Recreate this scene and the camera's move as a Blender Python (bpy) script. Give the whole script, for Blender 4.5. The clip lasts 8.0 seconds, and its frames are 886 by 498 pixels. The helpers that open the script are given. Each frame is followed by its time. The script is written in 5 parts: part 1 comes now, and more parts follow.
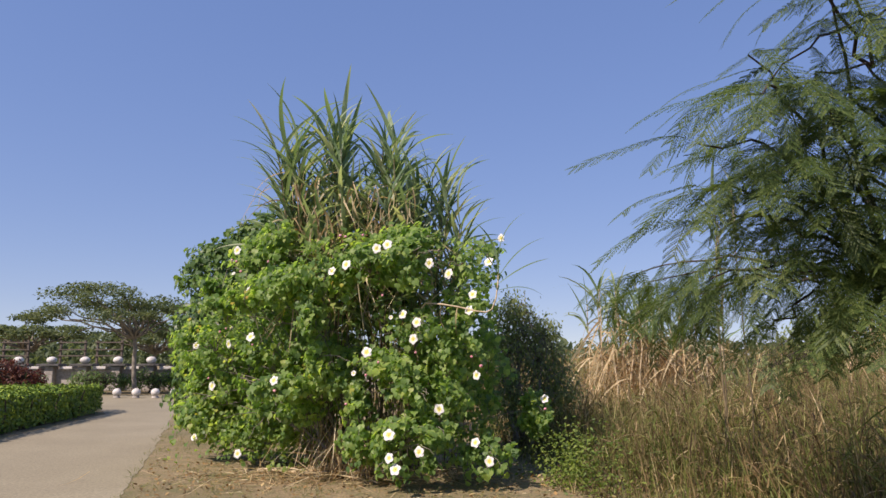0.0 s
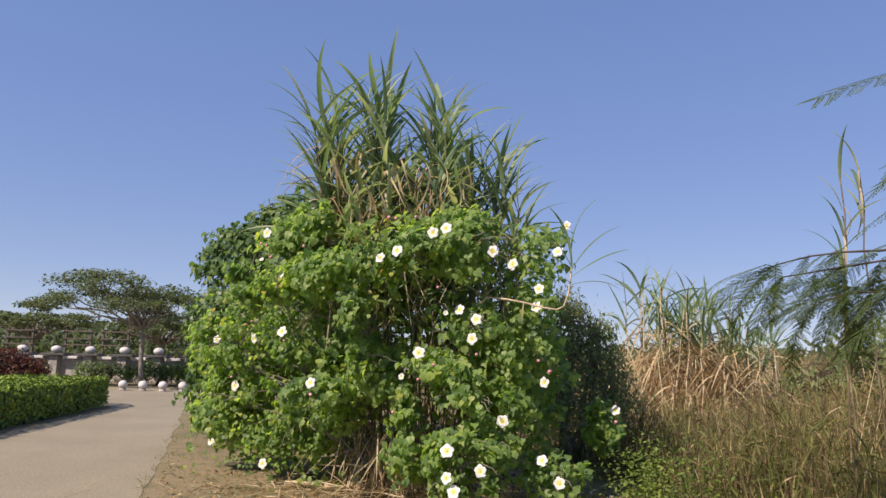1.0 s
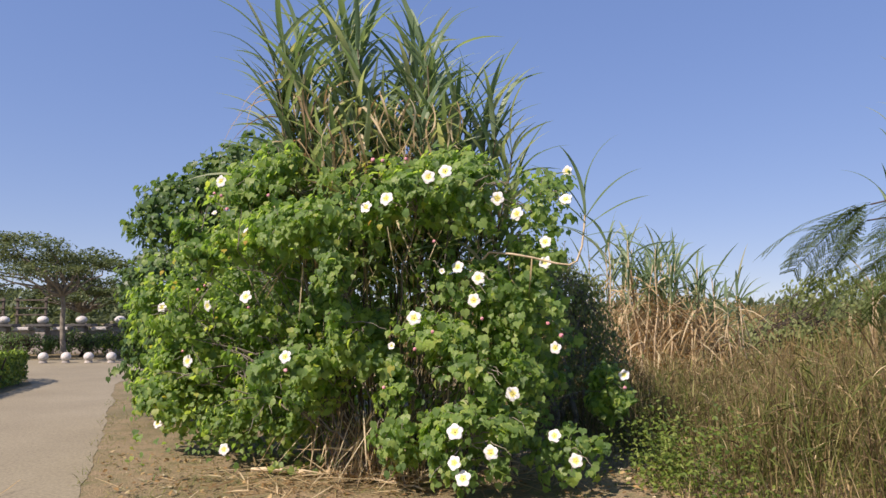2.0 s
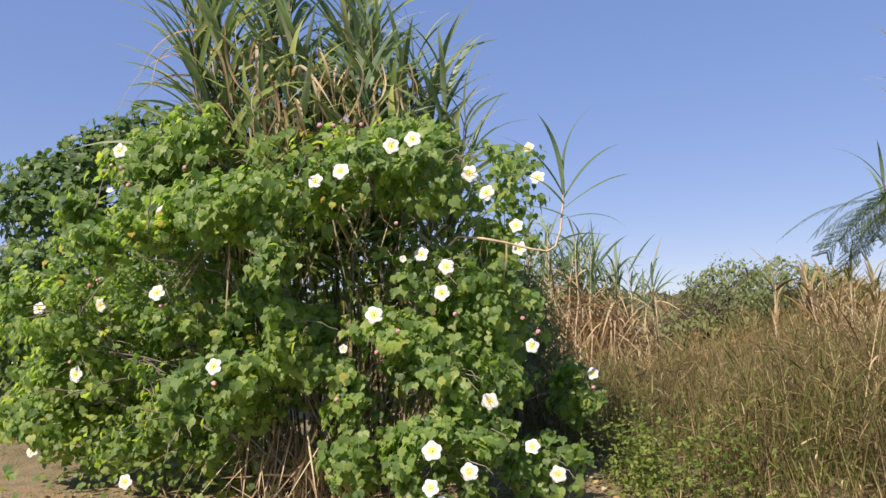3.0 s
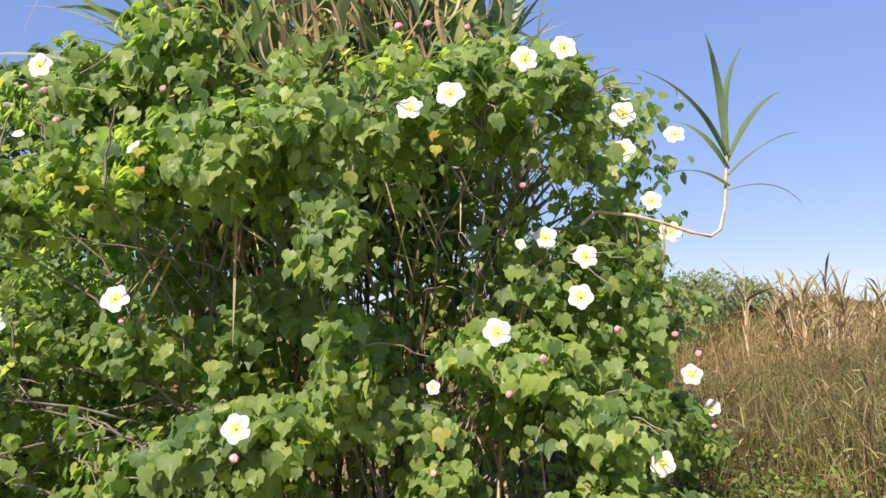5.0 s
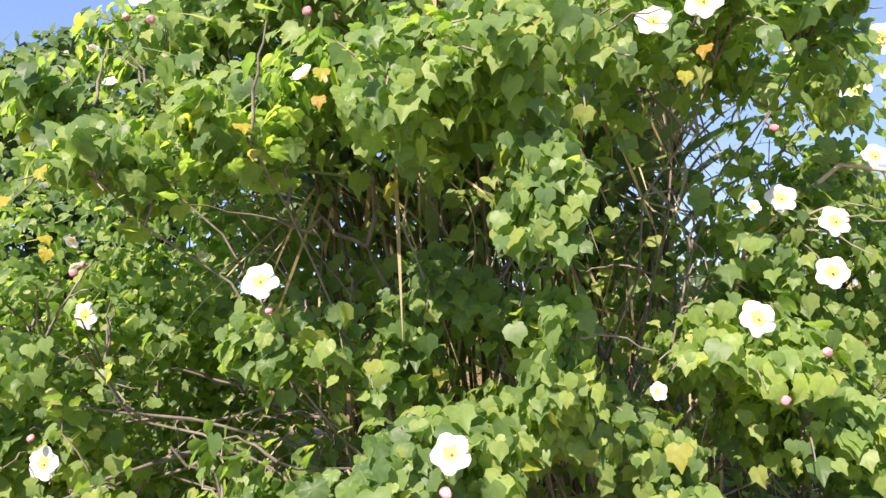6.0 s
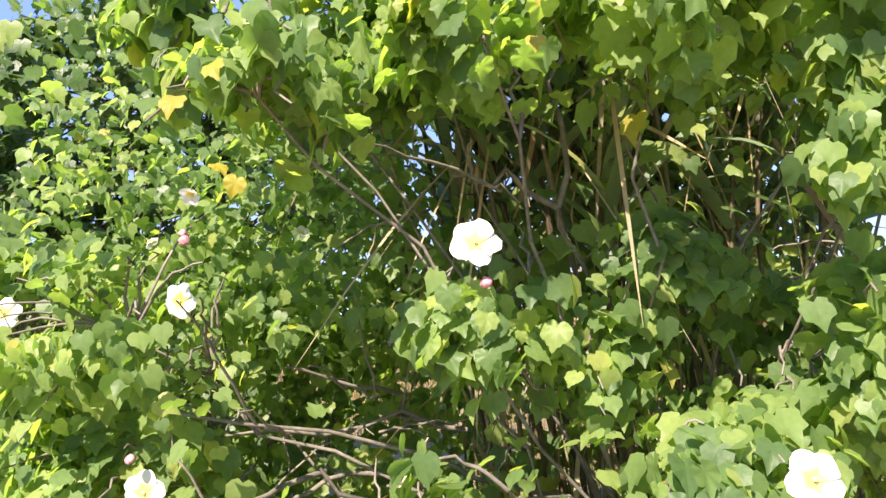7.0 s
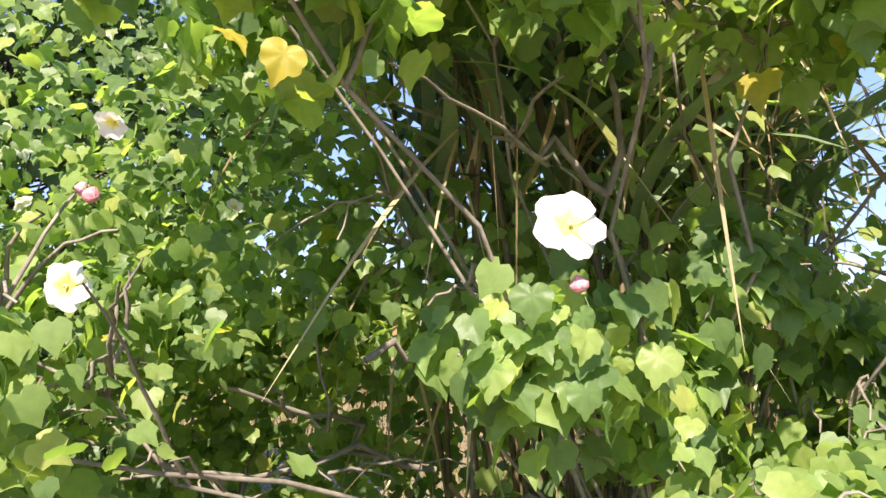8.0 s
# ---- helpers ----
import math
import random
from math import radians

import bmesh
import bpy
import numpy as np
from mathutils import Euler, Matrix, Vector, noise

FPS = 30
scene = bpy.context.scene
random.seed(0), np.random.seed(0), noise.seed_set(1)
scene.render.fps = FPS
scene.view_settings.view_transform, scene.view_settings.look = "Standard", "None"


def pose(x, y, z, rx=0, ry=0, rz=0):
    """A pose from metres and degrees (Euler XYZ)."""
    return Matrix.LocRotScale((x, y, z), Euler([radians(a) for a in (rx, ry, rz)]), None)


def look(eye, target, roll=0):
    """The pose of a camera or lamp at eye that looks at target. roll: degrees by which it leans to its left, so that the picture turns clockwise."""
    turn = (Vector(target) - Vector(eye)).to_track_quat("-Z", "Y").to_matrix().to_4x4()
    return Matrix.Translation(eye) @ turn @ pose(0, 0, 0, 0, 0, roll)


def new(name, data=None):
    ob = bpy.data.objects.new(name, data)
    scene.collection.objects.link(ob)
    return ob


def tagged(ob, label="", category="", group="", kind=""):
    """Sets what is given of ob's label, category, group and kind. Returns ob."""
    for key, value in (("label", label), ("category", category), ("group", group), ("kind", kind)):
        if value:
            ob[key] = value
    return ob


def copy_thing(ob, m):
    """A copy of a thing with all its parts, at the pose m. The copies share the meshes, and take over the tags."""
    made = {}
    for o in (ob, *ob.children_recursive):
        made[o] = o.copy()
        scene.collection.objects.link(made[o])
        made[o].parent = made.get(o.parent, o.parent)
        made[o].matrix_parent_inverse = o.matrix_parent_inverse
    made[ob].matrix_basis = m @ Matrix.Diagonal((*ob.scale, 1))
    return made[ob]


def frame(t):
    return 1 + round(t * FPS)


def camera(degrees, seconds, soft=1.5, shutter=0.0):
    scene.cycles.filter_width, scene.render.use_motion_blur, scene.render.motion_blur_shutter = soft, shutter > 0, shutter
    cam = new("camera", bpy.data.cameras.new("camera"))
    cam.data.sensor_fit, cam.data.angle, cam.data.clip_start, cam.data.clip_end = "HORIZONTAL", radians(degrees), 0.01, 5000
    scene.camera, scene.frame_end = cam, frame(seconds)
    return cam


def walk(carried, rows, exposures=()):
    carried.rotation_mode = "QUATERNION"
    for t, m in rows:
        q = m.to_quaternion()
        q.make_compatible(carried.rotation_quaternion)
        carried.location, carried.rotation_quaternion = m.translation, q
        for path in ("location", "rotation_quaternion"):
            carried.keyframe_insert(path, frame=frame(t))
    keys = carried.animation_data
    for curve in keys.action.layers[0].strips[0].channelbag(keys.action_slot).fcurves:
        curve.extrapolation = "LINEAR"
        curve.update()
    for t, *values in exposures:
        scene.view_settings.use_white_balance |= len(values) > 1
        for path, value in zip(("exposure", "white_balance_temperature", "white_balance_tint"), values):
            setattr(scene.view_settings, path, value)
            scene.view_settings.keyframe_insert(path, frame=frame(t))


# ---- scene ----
cam = camera(65.6, 8.0, soft=1.5)
# seconds, eye, target, roll
PATH = [
    (0.0, (0.026, -0.005, 1.256), (0.021, 1.971, 1.564), -0.1),
    (0.5, (-0.201, 0.438, 1.256), (-0.085, 2.408, 1.580), -2.8),
    (1.0, (-0.482, 0.918, 1.294), (-0.503, 2.895, 1.594), 1.3),
    (1.2, (-0.572, 1.086, 1.330), (-0.475, 3.059, 1.643), 1.1),
    (2.3, (-1.092, 2.014, 1.328), (-0.847, 3.993, 1.477), -1.1),
    (2.5, (-1.169, 2.157, 1.330), (-0.793, 4.115, 1.483), -1.2),
    (3.0, (-1.361, 2.624, 1.325), (-0.851, 4.550, 1.497), -1.2),
    (3.5, (-1.560, 3.071, 1.338), (-0.969, 4.965, 1.592), -0.5),
    (4.0, (-1.725, 3.541, 1.336), (-1.114, 5.426, 1.609), -2.7),
    (4.2, (-1.782, 3.738, 1.347), (-1.198, 5.630, 1.628), -1.5),
    (5.3, (-1.971, 4.707, 1.332), (-1.122, 6.508, 1.518), -2.0),
    (5.5, (-2.043, 4.881, 1.331), (-1.251, 6.708, 1.517), -1.9),
    (6.0, (-2.243, 5.234, 1.345), (-1.469, 7.068, 1.534), -2.6),
    (6.5, (-2.410, 5.613, 1.327), (-1.630, 7.442, 1.535), -3.3),
    (7.0, (-2.603, 5.939, 1.303), (-1.771, 7.746, 1.514), -2.8),
    (7.5, (-2.694, 6.212, 1.304), (-1.664, 7.912, 1.527), -0.8),
    (8.0, (-2.649, 6.490, 1.320), (-1.498, 8.110, 1.544), 0.0),
]
KELVIN, TINT = 7050, 24
EXPOSURE = [(t, stops, KELVIN, TINT) for t, stops in ((0.0, 0.68), (1.2, 0.67), (2.5, 0.78), (4.2, 0.93), (5.5, 1.3), (6.1, 1.6), (6.6, 1.74), (8.0, 1.84))]
walk(cam, [(t, look(eye, target, roll)) for t, eye, target, roll in PATH], EXPOSURE)

# ---------------------------------------------------------------- light
SUN_UP, SUN_WAY = 45.0, (-0.74, -0.67)
world = bpy.data.worlds.new("sky")
scene.world = world
world.use_nodes = True
sky = world.node_tree.nodes.new("ShaderNodeTexSky")
sky.sky_type, sky.sun_disc = "NISHITA", False
sky.sun_elevation, sky.sun_rotation = radians(SUN_UP), math.atan2(SUN_WAY[0], SUN_WAY[1])
sky.air_density, sky.dust_density, sky.ozone_density = 1.0, 0.05, 6.0
heading = world.node_tree.nodes.new("ShaderNodeTexCoord")
lifted = world.node_tree.nodes.new("ShaderNodeVectorMath")
lifted.operation, lifted.inputs[1].default_value = "ADD", (0.0, 0.0, 0.05)
world.node_tree.links.new(heading.outputs["Generated"], lifted.inputs[0])
world.node_tree.links.new(lifted.outputs[0], sky.inputs["Vector"])
background = world.node_tree.nodes["Background"]
haze = world.node_tree.nodes.new("ShaderNodeGamma")
haze.inputs[1].default_value = 0.4
blue = world.node_tree.nodes.new("ShaderNodeHueSaturation")
blue.inputs["Hue"].default_value, blue.inputs["Saturation"].default_value = 0.519, 1.76
world.node_tree.links.new(sky.outputs[0], haze.inputs[0])
world.node_tree.links.new(haze.outputs[0], blue.inputs["Color"])
world.node_tree.links.new(blue.outputs[0], background.inputs[0])
background.inputs[1].default_value = 0.232
sun = new("sun", bpy.data.lights.new("sun", "SUN"))
sun.data.energy, sun.data.angle, sun.data.color = 4.0, radians(0.55), (1.0, 0.95, 0.87)
lift = math.tan(radians(SUN_UP))
sun.matrix_world = look((SUN_WAY[0] * 20, SUN_WAY[1] * 20, lift * 20), (0, 0, 0))


# ---------------------------------------------------------------- small tools
def mesh_from(name, verts, faces, uv=None, smooth=False):
    """A mesh from arrays: verts (n, 3), faces (m, k), uv per vertex (n, 2)."""
    verts, faces = np.asarray(verts, float), np.asarray(faces, int)
    me = bpy.data.meshes.new(name)
    me.vertices.add(len(verts))
    me.vertices.foreach_set("co", verts.ravel())
    me.loops.add(faces.size)
    me.loops.foreach_set("vertex_index", faces.ravel())
    me.polygons.add(len(faces))
    me.polygons.foreach_set("loop_start", np.arange(len(faces)) * faces.shape[1])
    if uv is not None:
        me.uv_layers.new(name="UVMap").data.foreach_set("uv", np.asarray(uv, float)[faces.ravel()].ravel())
    me.update(calc_edges=True)
    me.validate()
    if smooth:
        me.polygons.foreach_set("use_smooth", np.ones(len(faces), bool))
    return me


def put(name, mesh, material, parent=None, label="", kind=""):
    ob = new(name, mesh)
    if not mesh.materials:
        mesh.materials.append(material)
    ob.parent = parent
    return tagged(ob, label, kind=kind)


def part(name, bm, material, parent, label=""):
    me = bpy.data.meshes.new(name)
    bm.to_mesh(me)
    bm.free()
    return put(name, me, material, parent, label)


def thing(name, place, label, category, group=""):
    ob = new(name)
    ob.location = place
    return tagged(ob, label, category, group)


def merge(pieces):
    """Join (verts, faces, uv) triples of one face size."""
    vs, fs, us, at = [], [], [], 0
    for v, f, u in pieces:
        vs.append(v), fs.append(np.asarray(f) + at), us.append(u)
        at += len(v)
    return np.concatenate(vs), np.concatenate(fs), np.concatenate(us)


def unit(a):
    a = np.asarray(a, float)
    return a / np.maximum(np.linalg.norm(a, axis=-1, keepdims=True), 1e-9)


def turned(normal, tip):
    """Rotations whose z is the normal and whose y lies along tip."""
    z = unit(normal)
    y = unit(tip - (tip * z).sum(-1, keepdims=True) * z)
    x = np.cross(y, z)
    return np.stack([x, y, z], -1)


def scatter(shape, turns, places, sizes):
    v, f, u = shape
    n, k = len(places), len(v)
    out = np.einsum("nij,kj->nki", turns * np.asarray(sizes)[:, None, None], v) + np.asarray(places)[:, None, :]
    faces = (f[None] + (np.arange(n) * k)[:, None, None]).reshape(-1, f.shape[1])
    return out.reshape(-1, 3), faces, np.tile(u, (n, 1))


def tube(points, radii, sides=6):
    """A tapered round stem along points."""
    p = np.asarray(points, float)
    r = np.broadcast_to(np.asarray(radii, float), (len(p),))
    t = unit(np.gradient(p, axis=0))
    side = unit(np.cross(t, np.array([0.31, 0.17, 0.93]) if abs(t[0][2]) < 0.9 else np.array([1.0, 0.2, 0.0])))
    up = np.cross(side, t)
    a = np.linspace(0, 2 * np.pi, sides, endpoint=False)
    v = p[:, None] + r[:, None, None] * (np.cos(a)[None, :, None] * side[:, None] + np.sin(a)[None, :, None] * up[:, None])
    i, j = np.meshgrid(np.arange(len(p) - 1), np.arange(sides), indexing="ij")
    k = (j + 1) % sides
    f = np.stack([i * sides + j, i * sides + k, (i + 1) * sides + k, (i + 1) * sides + j], -1).reshape(-1, 4)
    u = np.stack([np.tile(a / 6.28, len(p)), np.repeat(np.arange(len(p)) * 0.2, sides)], -1)
    return v.reshape(-1, 3), f, u


def bend(a, b, sag, rng, steps=7, rough=0.03):
    """Points of a crooked stem from a to b that bows upward by sag."""
    a, b = np.asarray(a, float), np.asarray(b, float)
    s = np.linspace(0, 1, steps)[:, None]
    p = a + (b - a) * s + np.array([0, 0, sag]) * np.sin(s * np.pi)
    p[1:-1] += rng.normal(0, rough, (steps - 2, 3))
    return p


def ribbons(base, way, length, width, droop, rng, steps=4, twist=0.4):
    """Blades of grass: base and starting way (n, 3); each arches down by droop and narrows to a point."""
    n = len(base)
    s = np.linspace(0, 1, steps + 1)
    way = unit(way)
    flat = unit(np.stack([way[:, 0], way[:, 1], np.zeros(n)], -1) + rng.normal(0, 0.02, (n, 3)) * [1, 1, 0])
    mid = base[:, None] + way[:, None] * (length[:, None] * s)[..., None]
    fall = (length * droop)[:, None] * s ** 2.2
    mid = mid + flat[:, None] * (fall * 0.35)[..., None] - np.array([0, 0, 1.0]) * fall[..., None]
    side = np.cross(way, np.array([0.0, 0.0, 1.0]) + rng.normal(0, 0.3, (n, 3)))
    side = unit(side + rng.normal(0, twist, (n, 3)))
    w = (width[:, None] * (1 - s[None] ** 2.0 * 0.96) * (0.55 + 1.2 * np.minimum(s, 0.4))[None] / 2)[..., None]
    v = np.stack([mid - side[:, None] * w, mid + side[:, None] * w], 2)
    k = 2 * (steps + 1)
    i = np.arange(steps)
    f = np.stack([2 * i, 2 * i + 1, 2 * i + 3, 2 * i + 2], -1)
    faces = (f[None] + (np.arange(n) * k)[:, None, None]).reshape(-1, 4)
    u = np.stack([np.tile([0.0, 1.0], steps + 1), np.repeat(s, 2)], -1)
    return v.reshape(-1, 3), faces, np.tile(u, (n, 1))


# ---------------------------------------------------------------- materials
def material(name):
    m = bpy.data.materials.new(name)
    m.use_nodes = True
    m.node_tree.nodes.clear()
    return m, m.node_tree.nodes, m.node_tree.links


def node(nodes, kind, **values):
    n = nodes.new(kind)
    for key, value in values.items():
        n.inputs[key].default_value = value
    return n


def math_node(nodes, links, op, a, b=0.0):
    n = nodes.new("ShaderNodeMath")
    n.operation = op
    for slot, value in ((0, a), (1, b)):
        if isinstance(value, (int, float)):
            n.inputs[slot].default_value = value
        else:
            links.new(value, n.inputs[slot])
    return n.outputs[0]


def ramp(nodes, links, source, stops):
    n = nodes.new("ShaderNodeValToRGB")
    while len(n.color_ramp.elements) < len(stops):
        n.color_ramp.elements.new(0.5)
    for e, (at, colour) in zip(n.color_ramp.elements, stops):
        e.position, e.color = at, (*colour, 1)
    links.new(source, n.inputs[0])
    return n.outputs[0]


def blend(nodes, links, how, amount, a, b):
    n = nodes.new("ShaderNodeMix")
    n.data_type, n.blend_type = "RGBA", how
    for slot, value in ((0, amount), (6, a), (7, b)):
        if isinstance(value, (int, float)):
            n.inputs[slot].default_value = value
        elif isinstance(value, tuple):
            n.inputs[slot].default_value = (*value, 1)
        else:
            links.new(value, n.inputs[slot])
    return n.outputs[2]


def chance(nodes, links):
    """A random number for each leaf, whether an object of its own or an island of a mesh."""
    ob, geo = nodes.new("ShaderNodeObjectInfo"), nodes.new("ShaderNodeNewGeometry")
    return math_node(nodes, links, "FRACT", math_node(nodes, links, "ADD", ob.outputs["Random"], geo.outputs["Random Per Island"]))


def leafy(name, stops, through_light, gloss=0.45, veins=0.0, tint_scale=1.3, share=0.42):
    """Leaves: each its own tone, lit through from behind, slightly glossy."""
    m, nodes, links = material(name)
    tone = ramp(nodes, links, chance(nodes, links), stops)
    place = nodes.new("ShaderNodeNewGeometry")
    patch = node(nodes, "ShaderNodeTexNoise", Scale=tint_scale, Detail=3.0)
    links.new(place.outputs["Position"], patch.inputs["Vector"])
    tone = blend(nodes, links, "MULTIPLY", 0.55, tone, ramp(nodes, links, patch.outputs[0], [(0.3, (0.62, 0.72, 0.6)), (0.7, (1.2, 1.12, 0.9))]))
    fine = node(nodes, "ShaderNodeTexNoise", Scale=70.0, Detail=2.0)
    links.new(place.outputs["Position"], fine.inputs["Vector"])
    tone = blend(nodes, links, "MULTIPLY", 0.4, tone, ramp(nodes, links, fine.outputs[0], [(0.35, (0.75, 0.8, 0.7)), (0.65, (1.1, 1.1, 1.05))]))
    bump = node(nodes, "ShaderNodeBump", Strength=0.25, Distance=0.004)
    height = fine.outputs[0]
    if veins:
        uv = nodes.new("ShaderNodeUVMap")
        sep = nodes.new("ShaderNodeSeparateXYZ")
        links.new(uv.outputs[0], sep.inputs[0])
        angle = math_node(nodes, links, "ARCTAN2", sep.outputs[0], sep.outputs[1])
        spoke = math_node(nodes, links, "ABSOLUTE", math_node(nodes, links, "SINE", math_node(nodes, links, "MULTIPLY", angle, 3.5)))
        vein = math_node(nodes, links, "LESS_THAN", spoke, 0.09)
        tone = blend(nodes, links, "MIX", math_node(nodes, links, "MULTIPLY", vein, veins), tone, (0.22, 0.34, 0.09))
        height = math_node(nodes, links, "SUBTRACT", height, math_node(nodes, links, "MULTIPLY", vein, 0.5))
    links.new(height, bump.inputs["Height"])
    skin = node(nodes, "ShaderNodeBsdfPrincipled", Roughness=gloss)
    skin.inputs["Specular IOR Level"].default_value = 0.28
    links.new(tone, skin.inputs["Base Color"])
    links.new(bump.outputs[0], skin.inputs["Normal"])
    glow = nodes.new("ShaderNodeBsdfTranslucent")
    links.new(blend(nodes, links, "MULTIPLY", 1.0, tone, through_light), glow.inputs[0])
    mix = node(nodes, "ShaderNodeMixShader", Fac=share)
    links.new(skin.outputs[0], mix.inputs[1])
    links.new(glow.outputs[0], mix.inputs[2])
    out = nodes.new("ShaderNodeOutputMaterial")
    links.new(mix.outputs[0], out.inputs[0])
    return m


def solid(name, stops, scale, rough=0.85, relief=0.3, depth=0.01, fine=6.0, detail=6.0, spread=0.0):
    """Stone, bark, soil: two scales of colour and relief."""
    m, nodes, links = material(name)
    place = nodes.new("ShaderNodeNewGeometry")
    big = node(nodes, "ShaderNodeTexNoise", Scale=scale, Detail=detail, Roughness=0.6)
    small = node(nodes, "ShaderNodeTexNoise", Scale=scale * fine, Detail=4.0)
    for n in (big, small):
        links.new(place.outputs["Position"], n.inputs["Vector"])
    tone = ramp(nodes, links, big.outputs[0], stops)
    tone = blend(nodes, links, "MULTIPLY", 0.7, tone, ramp(nodes, links, small.outputs[0], [(0.3, (0.6, 0.58, 0.55)), (0.7, (1.2, 1.2, 1.2))]))
    if spread:
        tone = blend(nodes, links, "MULTIPLY", spread, tone, ramp(nodes, links, chance(nodes, links), [(0.0, (0.45, 0.45, 0.45)), (1.0, (1.4, 1.4, 1.4))]))
    bump = node(nodes, "ShaderNodeBump", Strength=relief, Distance=depth)
    links.new(small.outputs[0], bump.inputs["Height"])
    skin = node(nodes, "ShaderNodeBsdfPrincipled", Roughness=rough)
    links.new(tone, skin.inputs["Base Color"])
    links.new(bump.outputs[0], skin.inputs["Normal"])
    out = nodes.new("ShaderNodeOutputMaterial")
    links.new(skin.outputs[0], out.inputs[0])
    return m


SHRUB_TONES = [(0.0, (0.102, 0.175, 0.073)), (0.35, (0.178, 0.275, 0.104)), (0.7, (0.256, 0.355, 0.13)), (0.93, (0.328, 0.41, 0.145)), (0.996, (0.365, 0.41, 0.135)), (1.0, (0.42, 0.36, 0.09))]
leaf_green = leafy("hibiscus_leaf", SHRUB_TONES, (1.95, 2.05, 0.8), 0.42, veins=0.16, share=0.55)
leaf_yellow = leafy("yellow_leaf", [(0.0, (0.36, 0.36, 0.05)), (0.6, (0.42, 0.34, 0.05)), (1.0, (0.42, 0.2, 0.04))], (1.5, 1.4, 0.5), 0.5, veins=0.15)
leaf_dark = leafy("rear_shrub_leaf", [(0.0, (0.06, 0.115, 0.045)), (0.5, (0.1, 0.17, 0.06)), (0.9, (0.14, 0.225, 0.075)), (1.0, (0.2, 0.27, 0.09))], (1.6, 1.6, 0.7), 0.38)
leaf_grey = leafy("wispy_shrub_leaf", [(0.0, (0.14, 0.18, 0.08)), (0.6, (0.22, 0.27, 0.12)), (1.0, (0.33, 0.36, 0.19))], (1.6, 1.6, 0.9), 0.6, share=0.5)
leaf_hedge = leafy("hedge_leaf", [(0.0, (0.05, 0.1, 0.015)), (0.5, (0.13, 0.22, 0.025)), (1.0, (0.27, 0.34, 0.04))], (1.2, 1.2, 0.5), 0.6, share=0.06)
leaf_red = leafy("copper_leaf", [(0.0, (0.07, 0.02, 0.018)), (0.6, (0.13, 0.04, 0.03)), (1.0, (0.2, 0.09, 0.05))], (1.4, 1.0, 0.8), 0.45)
# greens greyed and lightened: distance haze is mixed into this leaf colour
leaf_far = leafy("park_tree_leaf", [(0.0, (0.075, 0.105, 0.065)), (0.6, (0.125, 0.16, 0.09)), (1.0, (0.2, 0.235, 0.13))], (1.4, 1.4, 0.8), 0.6, tint_scale=0.6)
frond_green = leafy("feathery_frond", [(0.0, (0.05, 0.085, 0.03)), (0.6, (0.09, 0.135, 0.042)), (1.0, (0.16, 0.2, 0.07))], (1.7, 1.7, 0.7), 0.5)
cane_green = leafy("cane_blade", [(0.0, (0.12, 0.19, 0.12)), (0.5, (0.22, 0.31, 0.2)), (0.85, (0.35, 0.42, 0.3)), (1.0, (0.5, 0.5, 0.36))], (1.4, 1.4, 0.7), 0.4, tint_scale=2.0, share=0.45)
cane_dry = leafy("dry_cane_blade", [(0.0, (0.3, 0.205, 0.12)), (0.5, (0.56, 0.44, 0.28)), (1.0, (0.74, 0.64, 0.47))], (1.2, 1.0, 0.8), 0.7, tint_scale=3.0)
grass_dry = leafy("dry_grass", [(0.0, (0.07, 0.046, 0.024)), (0.25, (0.14, 0.097, 0.053)), (0.55, (0.25, 0.178, 0.096)), (0.8, (0.15, 0.14, 0.055)), (0.92, (0.44, 0.32, 0.18)), (1.0, (0.7, 0.56, 0.36))], (1.2, 1.1, 0.8), 0.7, tint_scale=0.7, share=0.3)
grass_olive = leafy("olive_grass", [(0.0, (0.08, 0.105, 0.03)), (0.5, (0.16, 0.195, 0.055)), (0.8, (0.24, 0.25, 0.08)), (1.0, (0.36, 0.31, 0.15))], (1.4, 1.4, 0.7), 0.65, tint_scale=0.9, share=0.35)
grass_far = leafy("far_dry_grass", [(0.0, (0.17, 0.12, 0.055)), (0.5, (0.34, 0.25, 0.12)), (0.85, (0.24, 0.23, 0.09)), (1.0, (0.5, 0.4, 0.24))], (1.2, 1.1, 0.8), 0.7, tint_scale=0.25, share=0.3)
weed_green = leafy("weed_leaf", [(0.0, (0.08, 0.13, 0.03)), (0.6, (0.16, 0.23, 0.05)), (1.0, (0.28, 0.33, 0.09))], (1.6, 1.6, 0.6), 0.5)
bark_pale = solid("grey_twig_bark", [(0.3, (0.12, 0.105, 0.08)), (0.7, (0.28, 0.25, 0.195))], 9.0, 0.85, 0.5, 0.004)
bark_dark = solid("dark_bark", [(0.3, (0.035, 0.026, 0.02)), (0.7, (0.09, 0.068, 0.05))], 7.0, 0.9, 0.6, 0.01)
cane_stem = solid("cane_stem", [(0.3, (0.08, 0.055, 0.032)), (0.55, (0.16, 0.125, 0.065)), (0.75, (0.32, 0.28, 0.17))], 5.0, 0.6, 0.3, 0.004, spread=0.6)
stalk_pale = solid("dry_stalk", [(0.3, (0.42, 0.31, 0.18)), (0.7, (0.66, 0.55, 0.36))], 6.0, 0.7, 0.3, 0.004)
stone_white = solid("weathered_white_stone", [(0.3, (0.46, 0.44, 0.4)), (0.7, (0.7, 0.68, 0.63))], 5.0, 0.8, 0.3, 0.01)
stone_grey = solid("grey_stone", [(0.3, (0.25, 0.23, 0.2)), (0.7, (0.42, 0.39, 0.34))], 2.0, 0.9, 0.4, 0.02)
